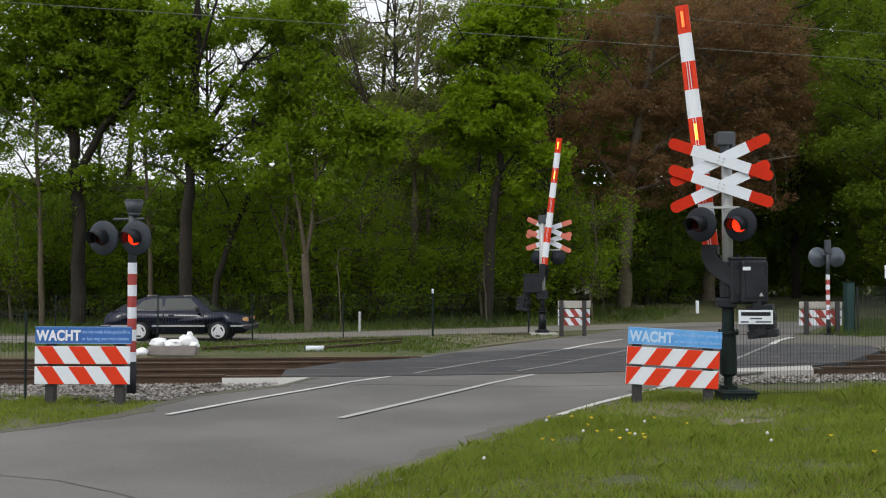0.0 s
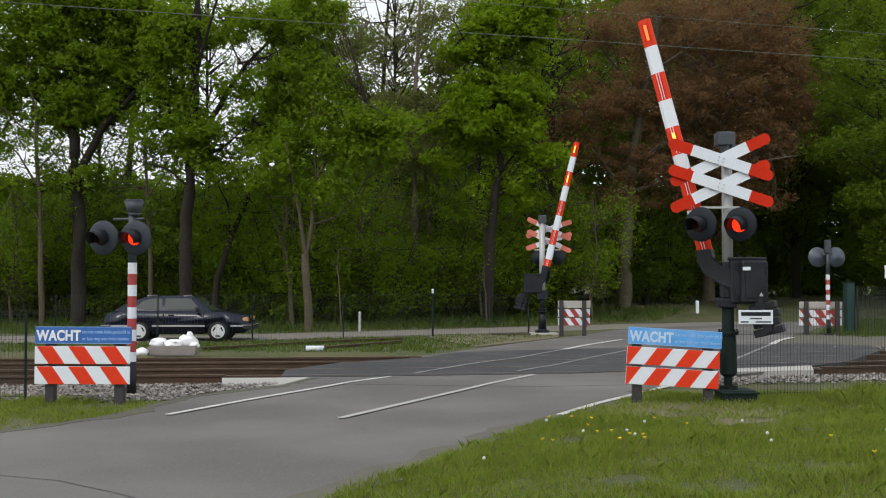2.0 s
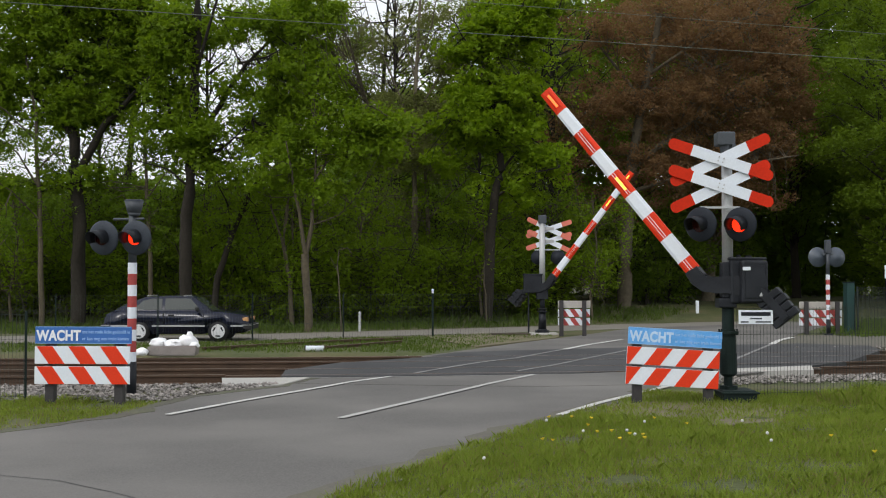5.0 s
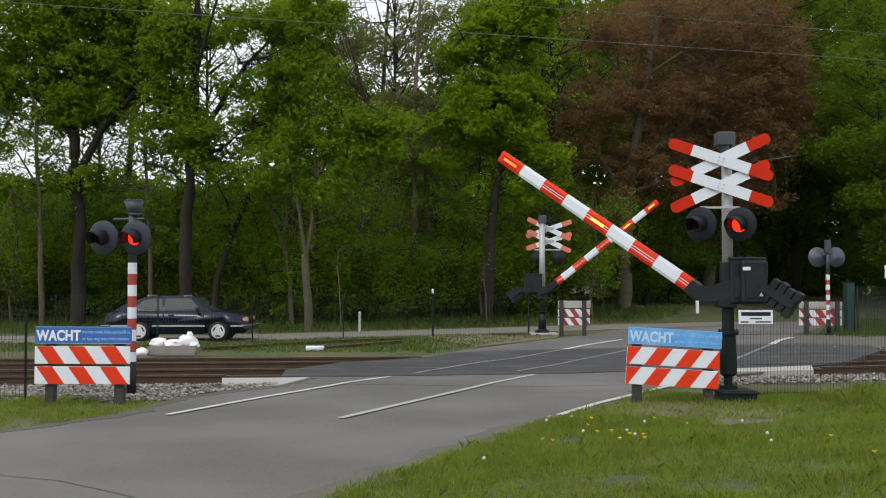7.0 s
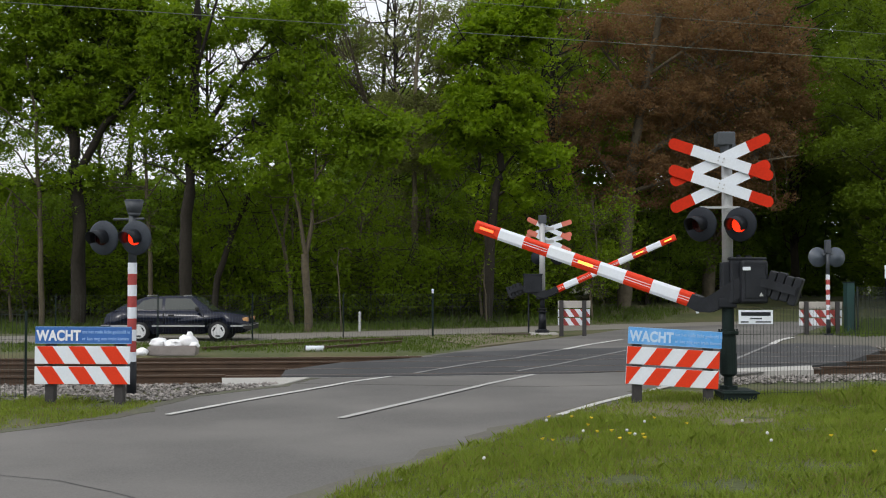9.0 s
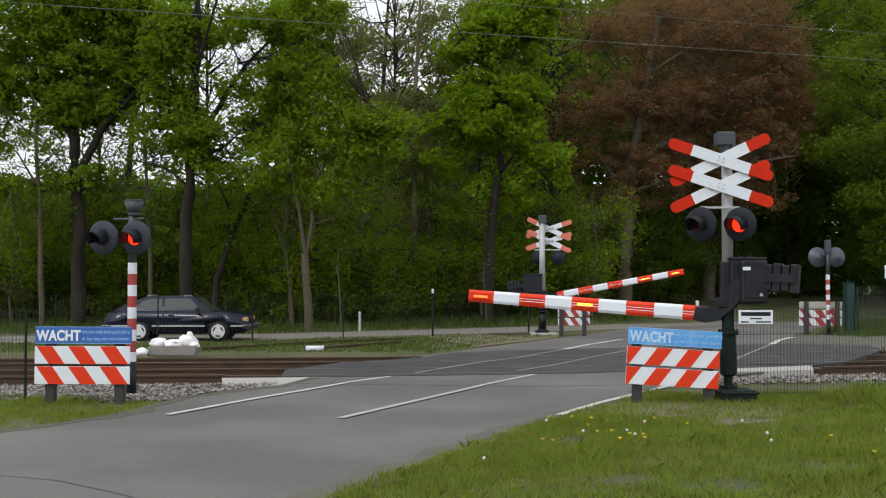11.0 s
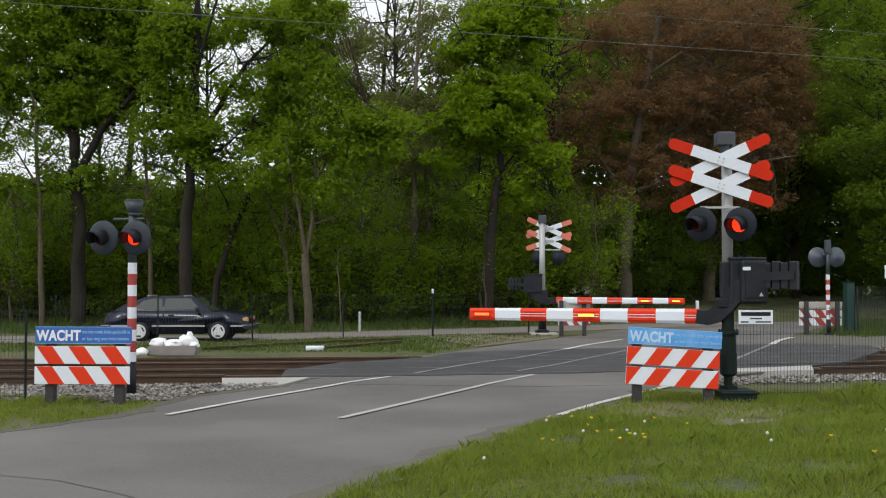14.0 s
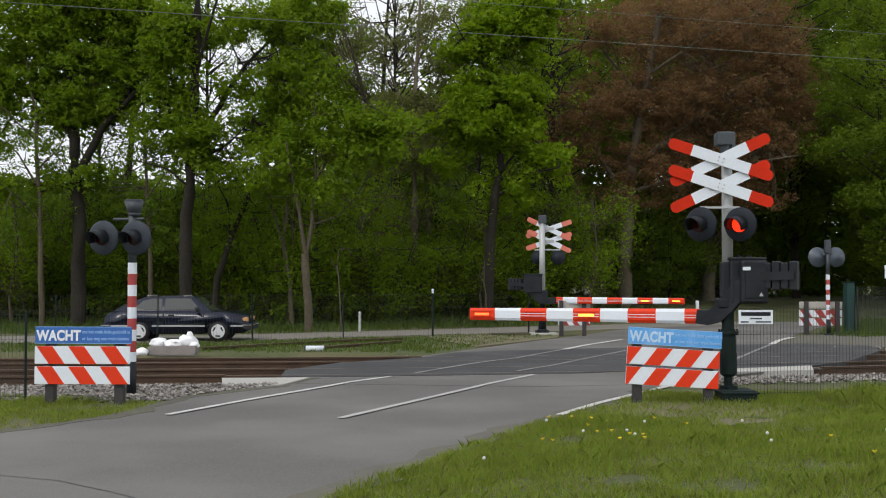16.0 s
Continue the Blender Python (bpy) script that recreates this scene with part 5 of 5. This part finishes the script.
place(oak, [(-23.5, 50, 120), (26.3, 62, 40), (30, 60, 90)])
place(maple, [(21.6, 54, 70), (25.0, 57, 200), (24.6, 62, 20), (6.4, 62, 220)])
place(copper, [(14.6, 62, 130)])
place(bare_tree, [(-2.2, 54, 0), (-15.5, 50, 90), (2.0, 57, 250), (-7.0, 52, 130), (-11.5, 55, 20), (5.6, 56, 300)])
place(dark_tree, [(22, 70, 40), (17.5, 72, 80), (30, 72, 220), (13, 74, 300), (27, 66, 200), (6, 70, 20), (21, 80, 250), (34, 92, 90), (30, 95, 20), (40, 92, 10), (25, 88, 30), (28, 100, 60)])
sapling = make_tree(12, 5.6, 0.25, 2.2, 60, 4500, 0.06, LEAF_OAK, PALEBARK, 0.07, "thin sapling with a pale stem and few leaves", puff=1.5)
sapling_dark = make_tree(13, 5.8, 0.15, 2.6, 80, 7500, 0.07, LEAF_DARK, BARK, 0.11, "thin dark tree inside the wood", puff=1.4)


def in_lane(x, y, pad=0.0):
    return 9.5 + (y - 48) * 0.48 - pad < x < 17.5 + (y - 48) * 0.5 + pad


def row(n, x0, step, y0, spread, pad, follow=0.25):
    out = []
    for i in range(n):
        x = x0 + i * step + rnd.uniform(-0.4, 0.4) * step
        y = y0 + follow * max(x, -8) + rnd.uniform(0, spread)
        if not in_lane(x, y, pad) and not (7.0 < x < 11.0 and y < 57):
            out.append((x, y, r360()))
    return out


place(sapling, row(18, -25, 2.4, 46.5, 5, 0.3))
place(sapling_dark, row(22, -27, 2.4, 50, 10, 0.3))
place(shrub, row(14, -26, 2.3, 47.5, 4, 2.5) + [(11.5, 62, 0), (15, 69, 140), (26, 66, 40), (25, 80, 30), (31, 86, 90), (18, 75, 200)])
place(shrub_dark, row(20, -30, 2.6, 53, 8, 1.0) + row(18, -34, 3.8, 63, 8, 0.5, 0.0) + [(31, 91, 0), (36, 91, 100), (40, 92, 20), (29, 90, 30), (25, 91, 0), (27, 94, 70), (23, 93, 140)])


def build_far_woods():
    """The mass of the wood behind the nearer trees, lower where the sky shows through."""
    rng = np.random.default_rng(21)
    n = 1700
    x = rng.uniform(-60, 70, n)
    y = rng.uniform(76, 96, n)
    top = np.interp(x, [-60, -36, -15, -9, -5, 4, 9, 40, 70], [12, 6.5, 6.2, 9.5, 13, 17, 25, 26, 20]) + rng.normal(0, 1.2, n)
    z = top * rng.uniform(0, 1, n) ** 0.8 + 0.5
    co = leaf_cloud(rng, np.stack((x, y, z), 1), rng.uniform(1.2, 2.8, n), 300000, 0.3)
    tagged(raw_mesh("far_woods", co, 3, LEAF_DARK), "dense dark green wood in the distance", "woods", kind="stuff")


build_far_woods()


# ---- grass ----
def blades(name, spots, lo, hi, width, label, mat=GRASS):
    rng = np.random.default_rng(31)
    p = np.array(spots)
    n = len(p)
    h = rng.uniform(lo, hi, n) * p[:, 3]
    a = rng.uniform(0, 2 * math.pi, n)
    side = np.stack((np.cos(a), np.sin(a), np.zeros(n)), 1) * (width * rng.uniform(0.6, 1.3, n))[:, None]
    lean = rng.normal(0, 0.4, (n, 2)) * h[:, None]
    base = p[:, :3]
    mid = base + np.stack((lean[:, 0] * 0.3, lean[:, 1] * 0.3, h * 0.6), 1)
    tip = base + np.stack((lean[:, 0], lean[:, 1], h), 1)
    co = np.stack((base - side, base + side, mid + side * 0.7, tip, mid - side * 0.7), 1)
    tagged(raw_mesh(name, co, 5, mat), label, "grass", kind="stuff")


def build_grass():
    rng = random.Random(9)
    spots = []
    def sow(n, x0, x1, y0, y1, test, scale):
        for _ in range(n):
            x, y = rng.uniform(x0, x1), rng.uniform(y0, y1)
            tuft = noise.noise((x * 1.3, y * 1.3, 0.5)) + 0.5 * noise.noise((x * 4, y * 4, 2.5))
            if test(x, y) and tuft > -0.52 + 0.6 * (rng.random() - 0.5):
                spots.append((x, y, bed(x, y) - 0.01, scale(x, y) * (0.8 + 0.7 * max(0, tuft))))
    sandy = lambda x, y: ((x - 3.5) / 1.9) ** 2 + ((y - 15.3) / 1.0) ** 2 < 1 + 0.4 * noise.noise((x * 3, y * 3, 0))
    sow(230000, -2.5, 9.5, 7.5, 17.6, lambda x, y: not on_road(x, y, 0.05 + 0.12 * noise.noise((x * 2, y * 2, 7))) and x > 0 - (14 - y) * 0.5 and (not sandy(x, y) or rng.random() < 0.4) and ((x - 2.45) / 0.3) ** 2 + ((y - 9.6) / 0.45) ** 2 > 0.9 * rng.random(), lambda x, y: 1 + (1.5 if x > 5.9 + 0.5 * math.sin(y * 3) and y > 14.4 else 0))
    sow(45000, -12, -3.8, 12.5, 17.0, lambda x, y: not on_road(x, y, 0.1) and y < 16.6 - 0.35 * (x + 5.2), lambda x, y: 0.9)
    sow(9000, -1.5, 9.5, 8.5, 16.5, lambda x, y: not on_road(x, y, 0.15) and not sandy(x, y) and noise.noise((x * 0.7, y * 0.7, 4)) > 0.12, lambda x, y: 1.5)
    dry = [p for p in spots if rng.random() < 0.1 + 0.5 * max(0.0, noise.noise((p[0] * 0.9, p[1] * 0.9, 8)))]
    blades("dry_grass", dry, 0.03, 0.1, 0.0042, "dry straw-coloured blades among the grass", DRY)
    blades("grass", spots, 0.04, 0.115, 0.0044, "short spring grass on the verge")
    spots = []
    sow(17000, -16, 3.5, 28.0, 37.5, lambda x, y: not on_road(x, y, 0.4) and y - track_y(x) > 27.2 and y < 32.5 + 0.55 * max(x + 8, 0), lambda x, y: 0.6)
    sow(36000, -26, 12, 37.5, 56, lambda x, y: y > 38 + 0.72 * max(x + 7, 0) and not on_road(x, y, 0.6) and y < 47 + 0.72 * max(x + 7, 0), lambda x, y: 1.7)
    sow(14000, 13, 26, 36, 52, lambda x, y: not on_road(x, y, 0.6), lambda x, y: 1.3)
    blades("far_grass", spots, 0.08, 0.24, 0.013, "rough grass beyond the tracks", GRASS_SHADE)


build_grass()


# ---- car ----
def build_car():
    """A dark hatchback with a long sloping tail, parked along the side road; nose towards +x."""
    t = thing("car", "dark navy hatchback car parked on the side road", "car", pose(-10.08, 34.1, 0.0, 0, 0, 2) @ Matrix.Diagonal((0.925, 1, 0.955, 1)))
    W = 0.845
    lower = [(0.03, 0.36), (0.02, 0.6), (0.06, 0.8), (0.16, 0.9), (0.5, 0.985), (1.2, 0.97), (2.6, 0.95), (3.42, 0.94), (3.9, 0.91), (4.3, 0.855), (4.5, 0.8), (4.6, 0.72), (4.62, 0.42), (4.5, 0.28), (4.1, 0.24),
             (4.02, 0.26), (3.98, 0.5), (3.86, 0.62), (3.66, 0.67), (3.46, 0.62), (3.33, 0.5), (3.29, 0.24), (1.52, 0.24), (1.48, 0.5), (1.36, 0.62), (1.15, 0.67), (0.95, 0.62), (0.83, 0.5), (0.78, 0.28), (0.3, 0.28)]
    bm = bmesh.new()
    prism(bm, lower, -W, W, 0, 0.045)
    for v in bm.verts:
        k = max(0.0, abs(v.co.x - 2.3) - 1.5)
        v.co.y *= (1 - 0.05 * k * k) * (1 - 0.06 * max(0, v.co.z - 0.62))
    part("body", bm, CARPAINT, t, "glossy dark navy bodywork", True)
    # cabin
    def cabin(pts_low, pts_top, inset):
        b = bmesh.new()
        n = len(pts_low)
        rows = []
        for s in (-1, 1):
            rows.append([b.verts.new((x, s * (W - 0.03), z)) for x, z in pts_low])
            rows.append([b.verts.new((x, s * (W - inset), z)) for x, z in pts_top])
        for k in (0, 2):
            for i in range(n - 1):
                b.faces.new((rows[k][i], rows[k][i + 1], rows[k + 1][i + 1], rows[k + 1][i]))
        for i in range(n - 1):
            b.faces.new((rows[1][i], rows[1][i + 1], rows[3][i + 1], rows[3][i]))
        b.faces.new((rows[0][0], rows[1][0], rows[3][0], rows[2][0]))
        b.faces.new((rows[0][-1], rows[1][-1], rows[3][-1], rows[2][-1]))
        bmesh.ops.recalc_face_normals(b, faces=b.faces[:])
        bmesh.ops.bevel(b, geom=b.edges[:], offset=0.03, segments=3, affect="EDGES")
        return b
    part("cabin", cabin([(0.3, 0.94), (1.1, 0.95), (2.0, 0.95), (2.9, 0.94), (3.46, 0.92)], [(0.95, 1.27), (1.3, 1.38), (2.0, 1.415), (2.6, 1.41), (2.86, 1.37)], 0.2), CARPAINT, t, "dark roof and pillars", True)
    def pane(name, pts, label, off=0.006):
        """A side window that follows the slope of the cabin, on both sides."""
        for s in (-1, 1):
            b = bmesh.new()
            vs = []
            for x, z in pts:
                k = (z - 0.94) / 0.46
                vs.append(b.verts.new((x, s * (W - 0.03 - 0.17 * k + off), z)))
            lo = [b.verts.new((v.co.x, v.co.y - s * 0.02, v.co.z)) for v in vs]
            b.faces.new(vs)
            b.faces.new(lo[::-1])
            for i in range(len(vs)):
                j = (i + 1) % len(vs)
                b.faces.new((vs[i], lo[i], lo[j], vs[j]))
            bmesh.ops.recalc_face_normals(b, faces=b.faces[:])
            part(name, b, CARGLASS, t, label)
    pane("rear_side_window", [(0.95, 1.0), (1.86, 1.0), (1.86, 1.33), (1.5, 1.335), (1.25, 1.27)], "dark quarter window")
    pane("door_window", [(1.95, 1.0), (3.08, 0.99), (3.02, 1.06), (2.76, 1.33), (2.6, 1.345), (1.95, 1.34)], "dark door window")
    b = bmesh.new()
    prism(b, [(2.905, 1.35), (2.925, 1.36), (3.46, 0.955), (3.435, 0.945)], -0.62, 0.62)
    part("windscreen", b, CARGLASS, t, "raked windscreen")
    b = bmesh.new()
    prism(b, [(0.36, 1.0), (0.34, 1.01), (0.92, 1.285), (0.94, 1.27)], -0.6, 0.6)
    part("rear_window", b, CARGLASS, t)
    for x0, x1, name in ((4.42, 4.72, "front_bumper"), (-0.06, 0.2, "rear_bumper")):
        b = bmesh.new()
        box(b, x0, x1, -0.83, 0.83, 0.36, 0.56, 0.05)
        bp = part(name, b, RUBBER, t, "black rubber bumper")
        b = bmesh.new()
        box(b, x0 - 0.004, x1 + 0.004, -0.84, 0.84, 0.505, 0.522, 0.006)
        part("bumper_strip", b, CHROME, bp)
    for s in (-1, 1):
        b = bmesh.new()
        box(b, 0.25, 0.78, s * 0.85 - 0.008, s * 0.85 + 0.008, 0.47, 0.515)
        box(b, 1.56, 3.24, s * 0.85 - 0.008, s * 0.85 + 0.008, 0.47, 0.515)
        box(b, 4.06, 4.45, s * 0.835 - 0.008, s * 0.835 + 0.008, 0.47, 0.515)
        part("side_strip", b, CHROME, t, "pale side strip")
        b = bmesh.new()
        box(b, 4.3, 4.61, s * 0.7 - 0.12, s * 0.7 + 0.12, 0.62, 0.76, 0.03)
        part("headlight", b, ORANGE, t, "amber corner lamp")
        b = bmesh.new()
        box(b, 2.95, 3.07, s * 0.9 - 0.08, s * 0.9 + 0.05, 0.96, 1.08, 0.03)
        part("mirror", b, RUBBER, t, "black door mirror")
        b = bmesh.new()
        box(b, 2.08, 2.26, s * 0.845 - 0.012, s * 0.845 + 0.012, 0.8, 0.84, 0.01)
        part("door_handle", b, RUBBER, t)
        b = bmesh.new()
        for xx in (1.92, 3.18):
            box(b, xx - 0.006, xx + 0.006, s * 0.842 - 0.004, s * 0.842 + 0.004, 0.3, 0.92)
        part("door_gap", b, RUBBER, t)
        for xc in (1.15, 3.66):
            b = bmesh.new()
            tube(b, (xc, s * 0.66, 0.32), (xc, s * 0.845, 0.32), 0.325, 0.325, 28)
            bmesh.ops.bevel(b, geom=[e for e in b.edges if len(e.link_faces) == 2 and abs(e.verts[0].co.y - e.verts[1].co.y) < 1e-4], offset=0.03, segments=2, affect="EDGES")
            wheel = part("wheel", b, RUBBER, t, "black tyre", True)
            b = bmesh.new()
            tube(b, (xc, s * 0.84, 0.32), (xc, s * 0.855, 0.32), 0.225, 0.21, 28)
            rim = part("rim", b, RIM, wheel, "pale three-spoke rim")
            for k in range(3):
                a = k * 2 * math.pi / 3 + 0.5
                b = bmesh.new()
                c = Vector((xc + 0.14 * math.cos(a), s * 0.858, 0.32 + 0.14 * math.sin(a)))
                d = Vector((-math.sin(a), 0, math.cos(a))) * 0.07
                tube(b, c - d, c + d, 0.022, 0.022, 8)
                ob = part("rim_slot", b, BLACK, wheel)
    for x0 in (1.35, 2.5):
        b = bmesh.new()
        box(b, x0, x0 + 0.05, -0.6, 0.6, 1.4, 1.44, 0.01)
        part("roof_trim", b, CHROME, t)


build_car()


# ---- small things by the track ----
def lumpy(r, sx, sy, sz, seed, amount=0.25):
    b = bmesh.new()
    bmesh.ops.create_icosphere(b, subdivisions=3, radius=r)
    for v in b.verts:
        n = v.co.normalized()
        k = 1 + amount * noise.noise(n * 1.9 + Vector((seed, 0, 0))) + 0.22 * noise.noise(n * 4.5 + Vector((0, seed, 0))) + 0.08 * noise.noise(n * 11 + Vector((0, 0, seed)))
        v.co = Vector((v.co.x * sx * k, v.co.y * sy * k, max(v.co.z * sz * k, -r * sz * 0.6)))
    return b


t = thing("concrete_trough", "low weathered concrete trough lying beside the rails", "trough", pose(-6.38, 26.75, 0.02, 0, 0, 4))
bm = bmesh.new()
prism(bm, [(-0.58, 0), (0.53, 0), (0.57, 0.24), (-0.57, 0.22)], -0.3, 0.3, 0, 0.02)
part("body", bm, CRATE, t)
for i, (x, y, z, r, sx, sy, sz) in enumerate(((-0.72, -0.42, 0.1, 0.15, 1.3, 1, 0.9), (-0.42, 0, 0.34, 0.24, 1.1, 1, 0.6), (-0.02, 0, 0.31, 0.26, 1.15, 1, 0.5), (0.34, 0.05, 0.38, 0.26, 1.0, 1, 0.75), (0.4, 0, 0.5, 0.14, 0.7, 0.8, 1.1), (0.54, -0.08, 0.28, 0.15, 1, 1, 0.7))):
    ob = finish("plastic_sack", lumpy(r * 0.84, sx, sy, sz, i * 3.1), PLASTIC, smooth=True, loc=pose(-6.38 + x * 0.92, 26.75 + y, 0.02 + z * 0.86))
    tagged(ob, "crumpled white plastic sack on the concrete trough", "sack", "sacks on the trough")
t = thing("marker_block", "white cylindrical marker lying in the grass", "marker", pose(-3.26, 28.6, 0.0, 0, 0, 3))
bm = bmesh.new()
tube(bm, (-0.22, 0, 0.075), (0.24, 0, 0.075), 0.07, 0.07, 18)
part("body", bm, WHITE, t, "", True)
bm = bmesh.new()
tube(bm, (-0.25, 0, 0.085), (-0.22, 0, 0.085), 0.06, 0.075, 18)
part("end_cap", bm, BLACK, t, "dark end")


def small_post(x, y, h, r, mat, label, top=None):
    t = thing("marker_post", label, "post", pose(x, y, bed(x, y)), "marker posts")
    bm = bmesh.new()
    box(bm, -r, r, -r * 0.7, r * 0.7, -0.1, h, r * 0.3)
    part("post", bm, mat, t)
    if top:
        bm = bmesh.new()
        box(bm, -r * 1.1, r * 1.1, -r * 0.85, r * 0.85, h - 0.14, h, r * 0.3)
        part("cap", bm, top, t, "white reflective cap")


small_post(-3.0, 40.6, 0.72, 0.045, GALV, "pale roadside reflector post in the grass")
small_post(12.2, 54.0, 0.6, 0.075, WHITE, "white roadside marker post by the wood")
small_post(-0.33, 36.2, 1.55, 0.032, DARKGREEN, "thin dark post with a white cap", WHITE)
t = thing("traffic_sign", "small pale square sign on a thin pole", "sign", pose(19.9, 50.0, bed(19.9, 50)))
bm = bmesh.new()
tube(bm, (0, 0.04, -0.2), (0, 0.04, 2.6), 0.04, seg=8)
part("pole", bm, GALV, t)
bm = bmesh.new()
box(bm, -0.27, 0.27, -0.02, 0.02, 1.95, 2.55, 0.02)
part("plate", bm, WHITE, t)
bm = bmesh.new()
tube(bm, (0.05, -0.025, 2.25), (0.05, -0.021, 2.25), 0.17, seg=20)
part("symbol", bm, SLATE, t)
t = thing("relay_cabinet", "narrow green steel cabinet beside the far kerb", "cabinet", pose(13.85, 38.4, 0))
bm = bmesh.new()
box(bm, -0.13, 0.13, -0.2, 0.2, -0.05, 1.75, 0.02)
part("body", bm, material("teal_green_paint", (0.008, 0.042, 0.038), 0.6, vary=0.2, grain=30, stain=3, bump=0.05), t)
bm = bmesh.new()
box(bm, -0.15, 0.15, -0.22, 0.22, 1.75, 1.79, 0.01)
part("lid", bm, DARKGREEN, t)
t = thing("cable_duct", "dark concrete cable duct lid beside the footing", "duct", pose(2.3, 37.3, 0, 0, 0, 5))
for k in range(4):
    bm = bmesh.new()
    box(bm, -0.7 + 0.36 * k, -0.36 + 0.36 * k, -0.25, 0.25, -0.05, 0.09, 0.015)
    part("lid", bm, SLEEPER, t)

# overhead line
def cable(a, b, sag, r):
    bm = bmesh.new()
    a, b = Vector(a), Vector(b)
    pts = []
    for i in range(25):
        k = i / 24
        p = a.lerp(b, k)
        p.z -= sag * 4 * k * (1 - k)
        pts.append(tuple(p))
    limb(bm, pts, r, r, 5)
    tagged(finish("overhead_wire", bm, WIRE, smooth=True), "thin overhead line wire above the tracks", "wire", "overhead wires", "structure")


cable((-40, 16.5, 9.04), (40, 28.5, 5.83), 0.0, 0.0055)
cable((-40, 16.5, 8.12), (40, 28.5, 5.47), 0.0, 0.0075)

# crack and seam in the road
bm = bmesh.new()
pts = [(-3.93, 10.0), (-3.6, 9.85), (-3.3, 9.72), (-3.0, 9.45), (-2.7, 9.2), (-2.4, 8.9), (-2.0, 8.3)]
for (x0, y0), (x1, y1) in zip(pts, pts[1:]):
    w = rnd.uniform(0.003, 0.009)
    vs = [bm.verts.new(p) for p in ((x0, y0 - w, 0.016), (x1, y1 - w, 0.016), (x1, y1 + w, 0.016), (x0, y0 + w, 0.016))]
    bm.faces.new(vs)
tagged(finish("road_crack", bm, DECK), "dark crack across the asphalt road", "crack", kind="structure")


# ---- flowers ----
def build_dandelions():
    rng = random.Random(17)
    made = {}
    def one(x, y, kind):
        m = Matrix.Translation((x, y, bed(x, y))) @ pose(0, 0, 0, rng.uniform(-12, 12), rng.uniform(-12, 12), rng.uniform(0, 360))
        if kind in made:
            copy_thing(made[kind], m)
            return
        t = thing("dandelion", "yellow dandelion flower in the grass" if kind else "white dandelion seed head in the grass", "flower", m, "dandelions in the verge")
        b = bmesh.new()
        tube(b, (0, 0, 0), (0, 0, 0.1), 0.003, seg=5)
        part("stem", b, GRASS, t)
        b = bmesh.new()
        if kind:
            tube(b, (0, 0, 0.1), (0, 0, 0.118), 0.008, 0.016, 10)
            for k in range(12):
                a = k * math.pi / 6
                tube(b, (0.014 * math.cos(a), 0.014 * math.sin(a), 0.112), (0.02 * math.cos(a), 0.02 * math.sin(a), 0.121), 0.004, 0.003, 4)
        else:
            bmesh.ops.create_icosphere(b, subdivisions=2, radius=0.017, matrix=Matrix.Translation((0, 0, 0.12)))
        part("head", b, YELLOW if kind else FLUFF, t)
        made[kind] = t
    extra = [(rng.uniform(0.9, 5.8), rng.uniform(10.4, 13.8), rng.random() < 0.6) for _ in range(12)]
    for x, y, kind in extra + [(1.55, 13.6, 1), (1.75, 13.5, 1), (1.3, 13.65, 1), (2.0, 12.05, 1), (2.15, 12.0, 1), (2.1, 11.75, 1), (1.85, 11.7, 1), (1.85, 12.3, 1), (1.65, 12.25, 1), (1.05, 11.65, 1), (1.12, 11.55, 1),
                       (2.5, 13.5, 1), (4.1, 11.9, 1), (5.15, 12.55, 1), (5.4, 12.2, 1), (5.0, 12.35, 1), (0.35, 10.3, 0), (3.45, 12.05, 0), (0.2, 11.6, 0), (2.0, 12.3, 0), (4.85, 12.3, 0), (2.05, 11.95, 0), (5.2, 12.4, 0), (1.5, 12.2, 0)]:
        if x > 0.6 + (y - 12) * 0.43:
            one(x, y, int(kind))


build_dandelions()


# ---- motion ----
def motions():
    for ob, rows in KEYED:
        walk(ob, rows)
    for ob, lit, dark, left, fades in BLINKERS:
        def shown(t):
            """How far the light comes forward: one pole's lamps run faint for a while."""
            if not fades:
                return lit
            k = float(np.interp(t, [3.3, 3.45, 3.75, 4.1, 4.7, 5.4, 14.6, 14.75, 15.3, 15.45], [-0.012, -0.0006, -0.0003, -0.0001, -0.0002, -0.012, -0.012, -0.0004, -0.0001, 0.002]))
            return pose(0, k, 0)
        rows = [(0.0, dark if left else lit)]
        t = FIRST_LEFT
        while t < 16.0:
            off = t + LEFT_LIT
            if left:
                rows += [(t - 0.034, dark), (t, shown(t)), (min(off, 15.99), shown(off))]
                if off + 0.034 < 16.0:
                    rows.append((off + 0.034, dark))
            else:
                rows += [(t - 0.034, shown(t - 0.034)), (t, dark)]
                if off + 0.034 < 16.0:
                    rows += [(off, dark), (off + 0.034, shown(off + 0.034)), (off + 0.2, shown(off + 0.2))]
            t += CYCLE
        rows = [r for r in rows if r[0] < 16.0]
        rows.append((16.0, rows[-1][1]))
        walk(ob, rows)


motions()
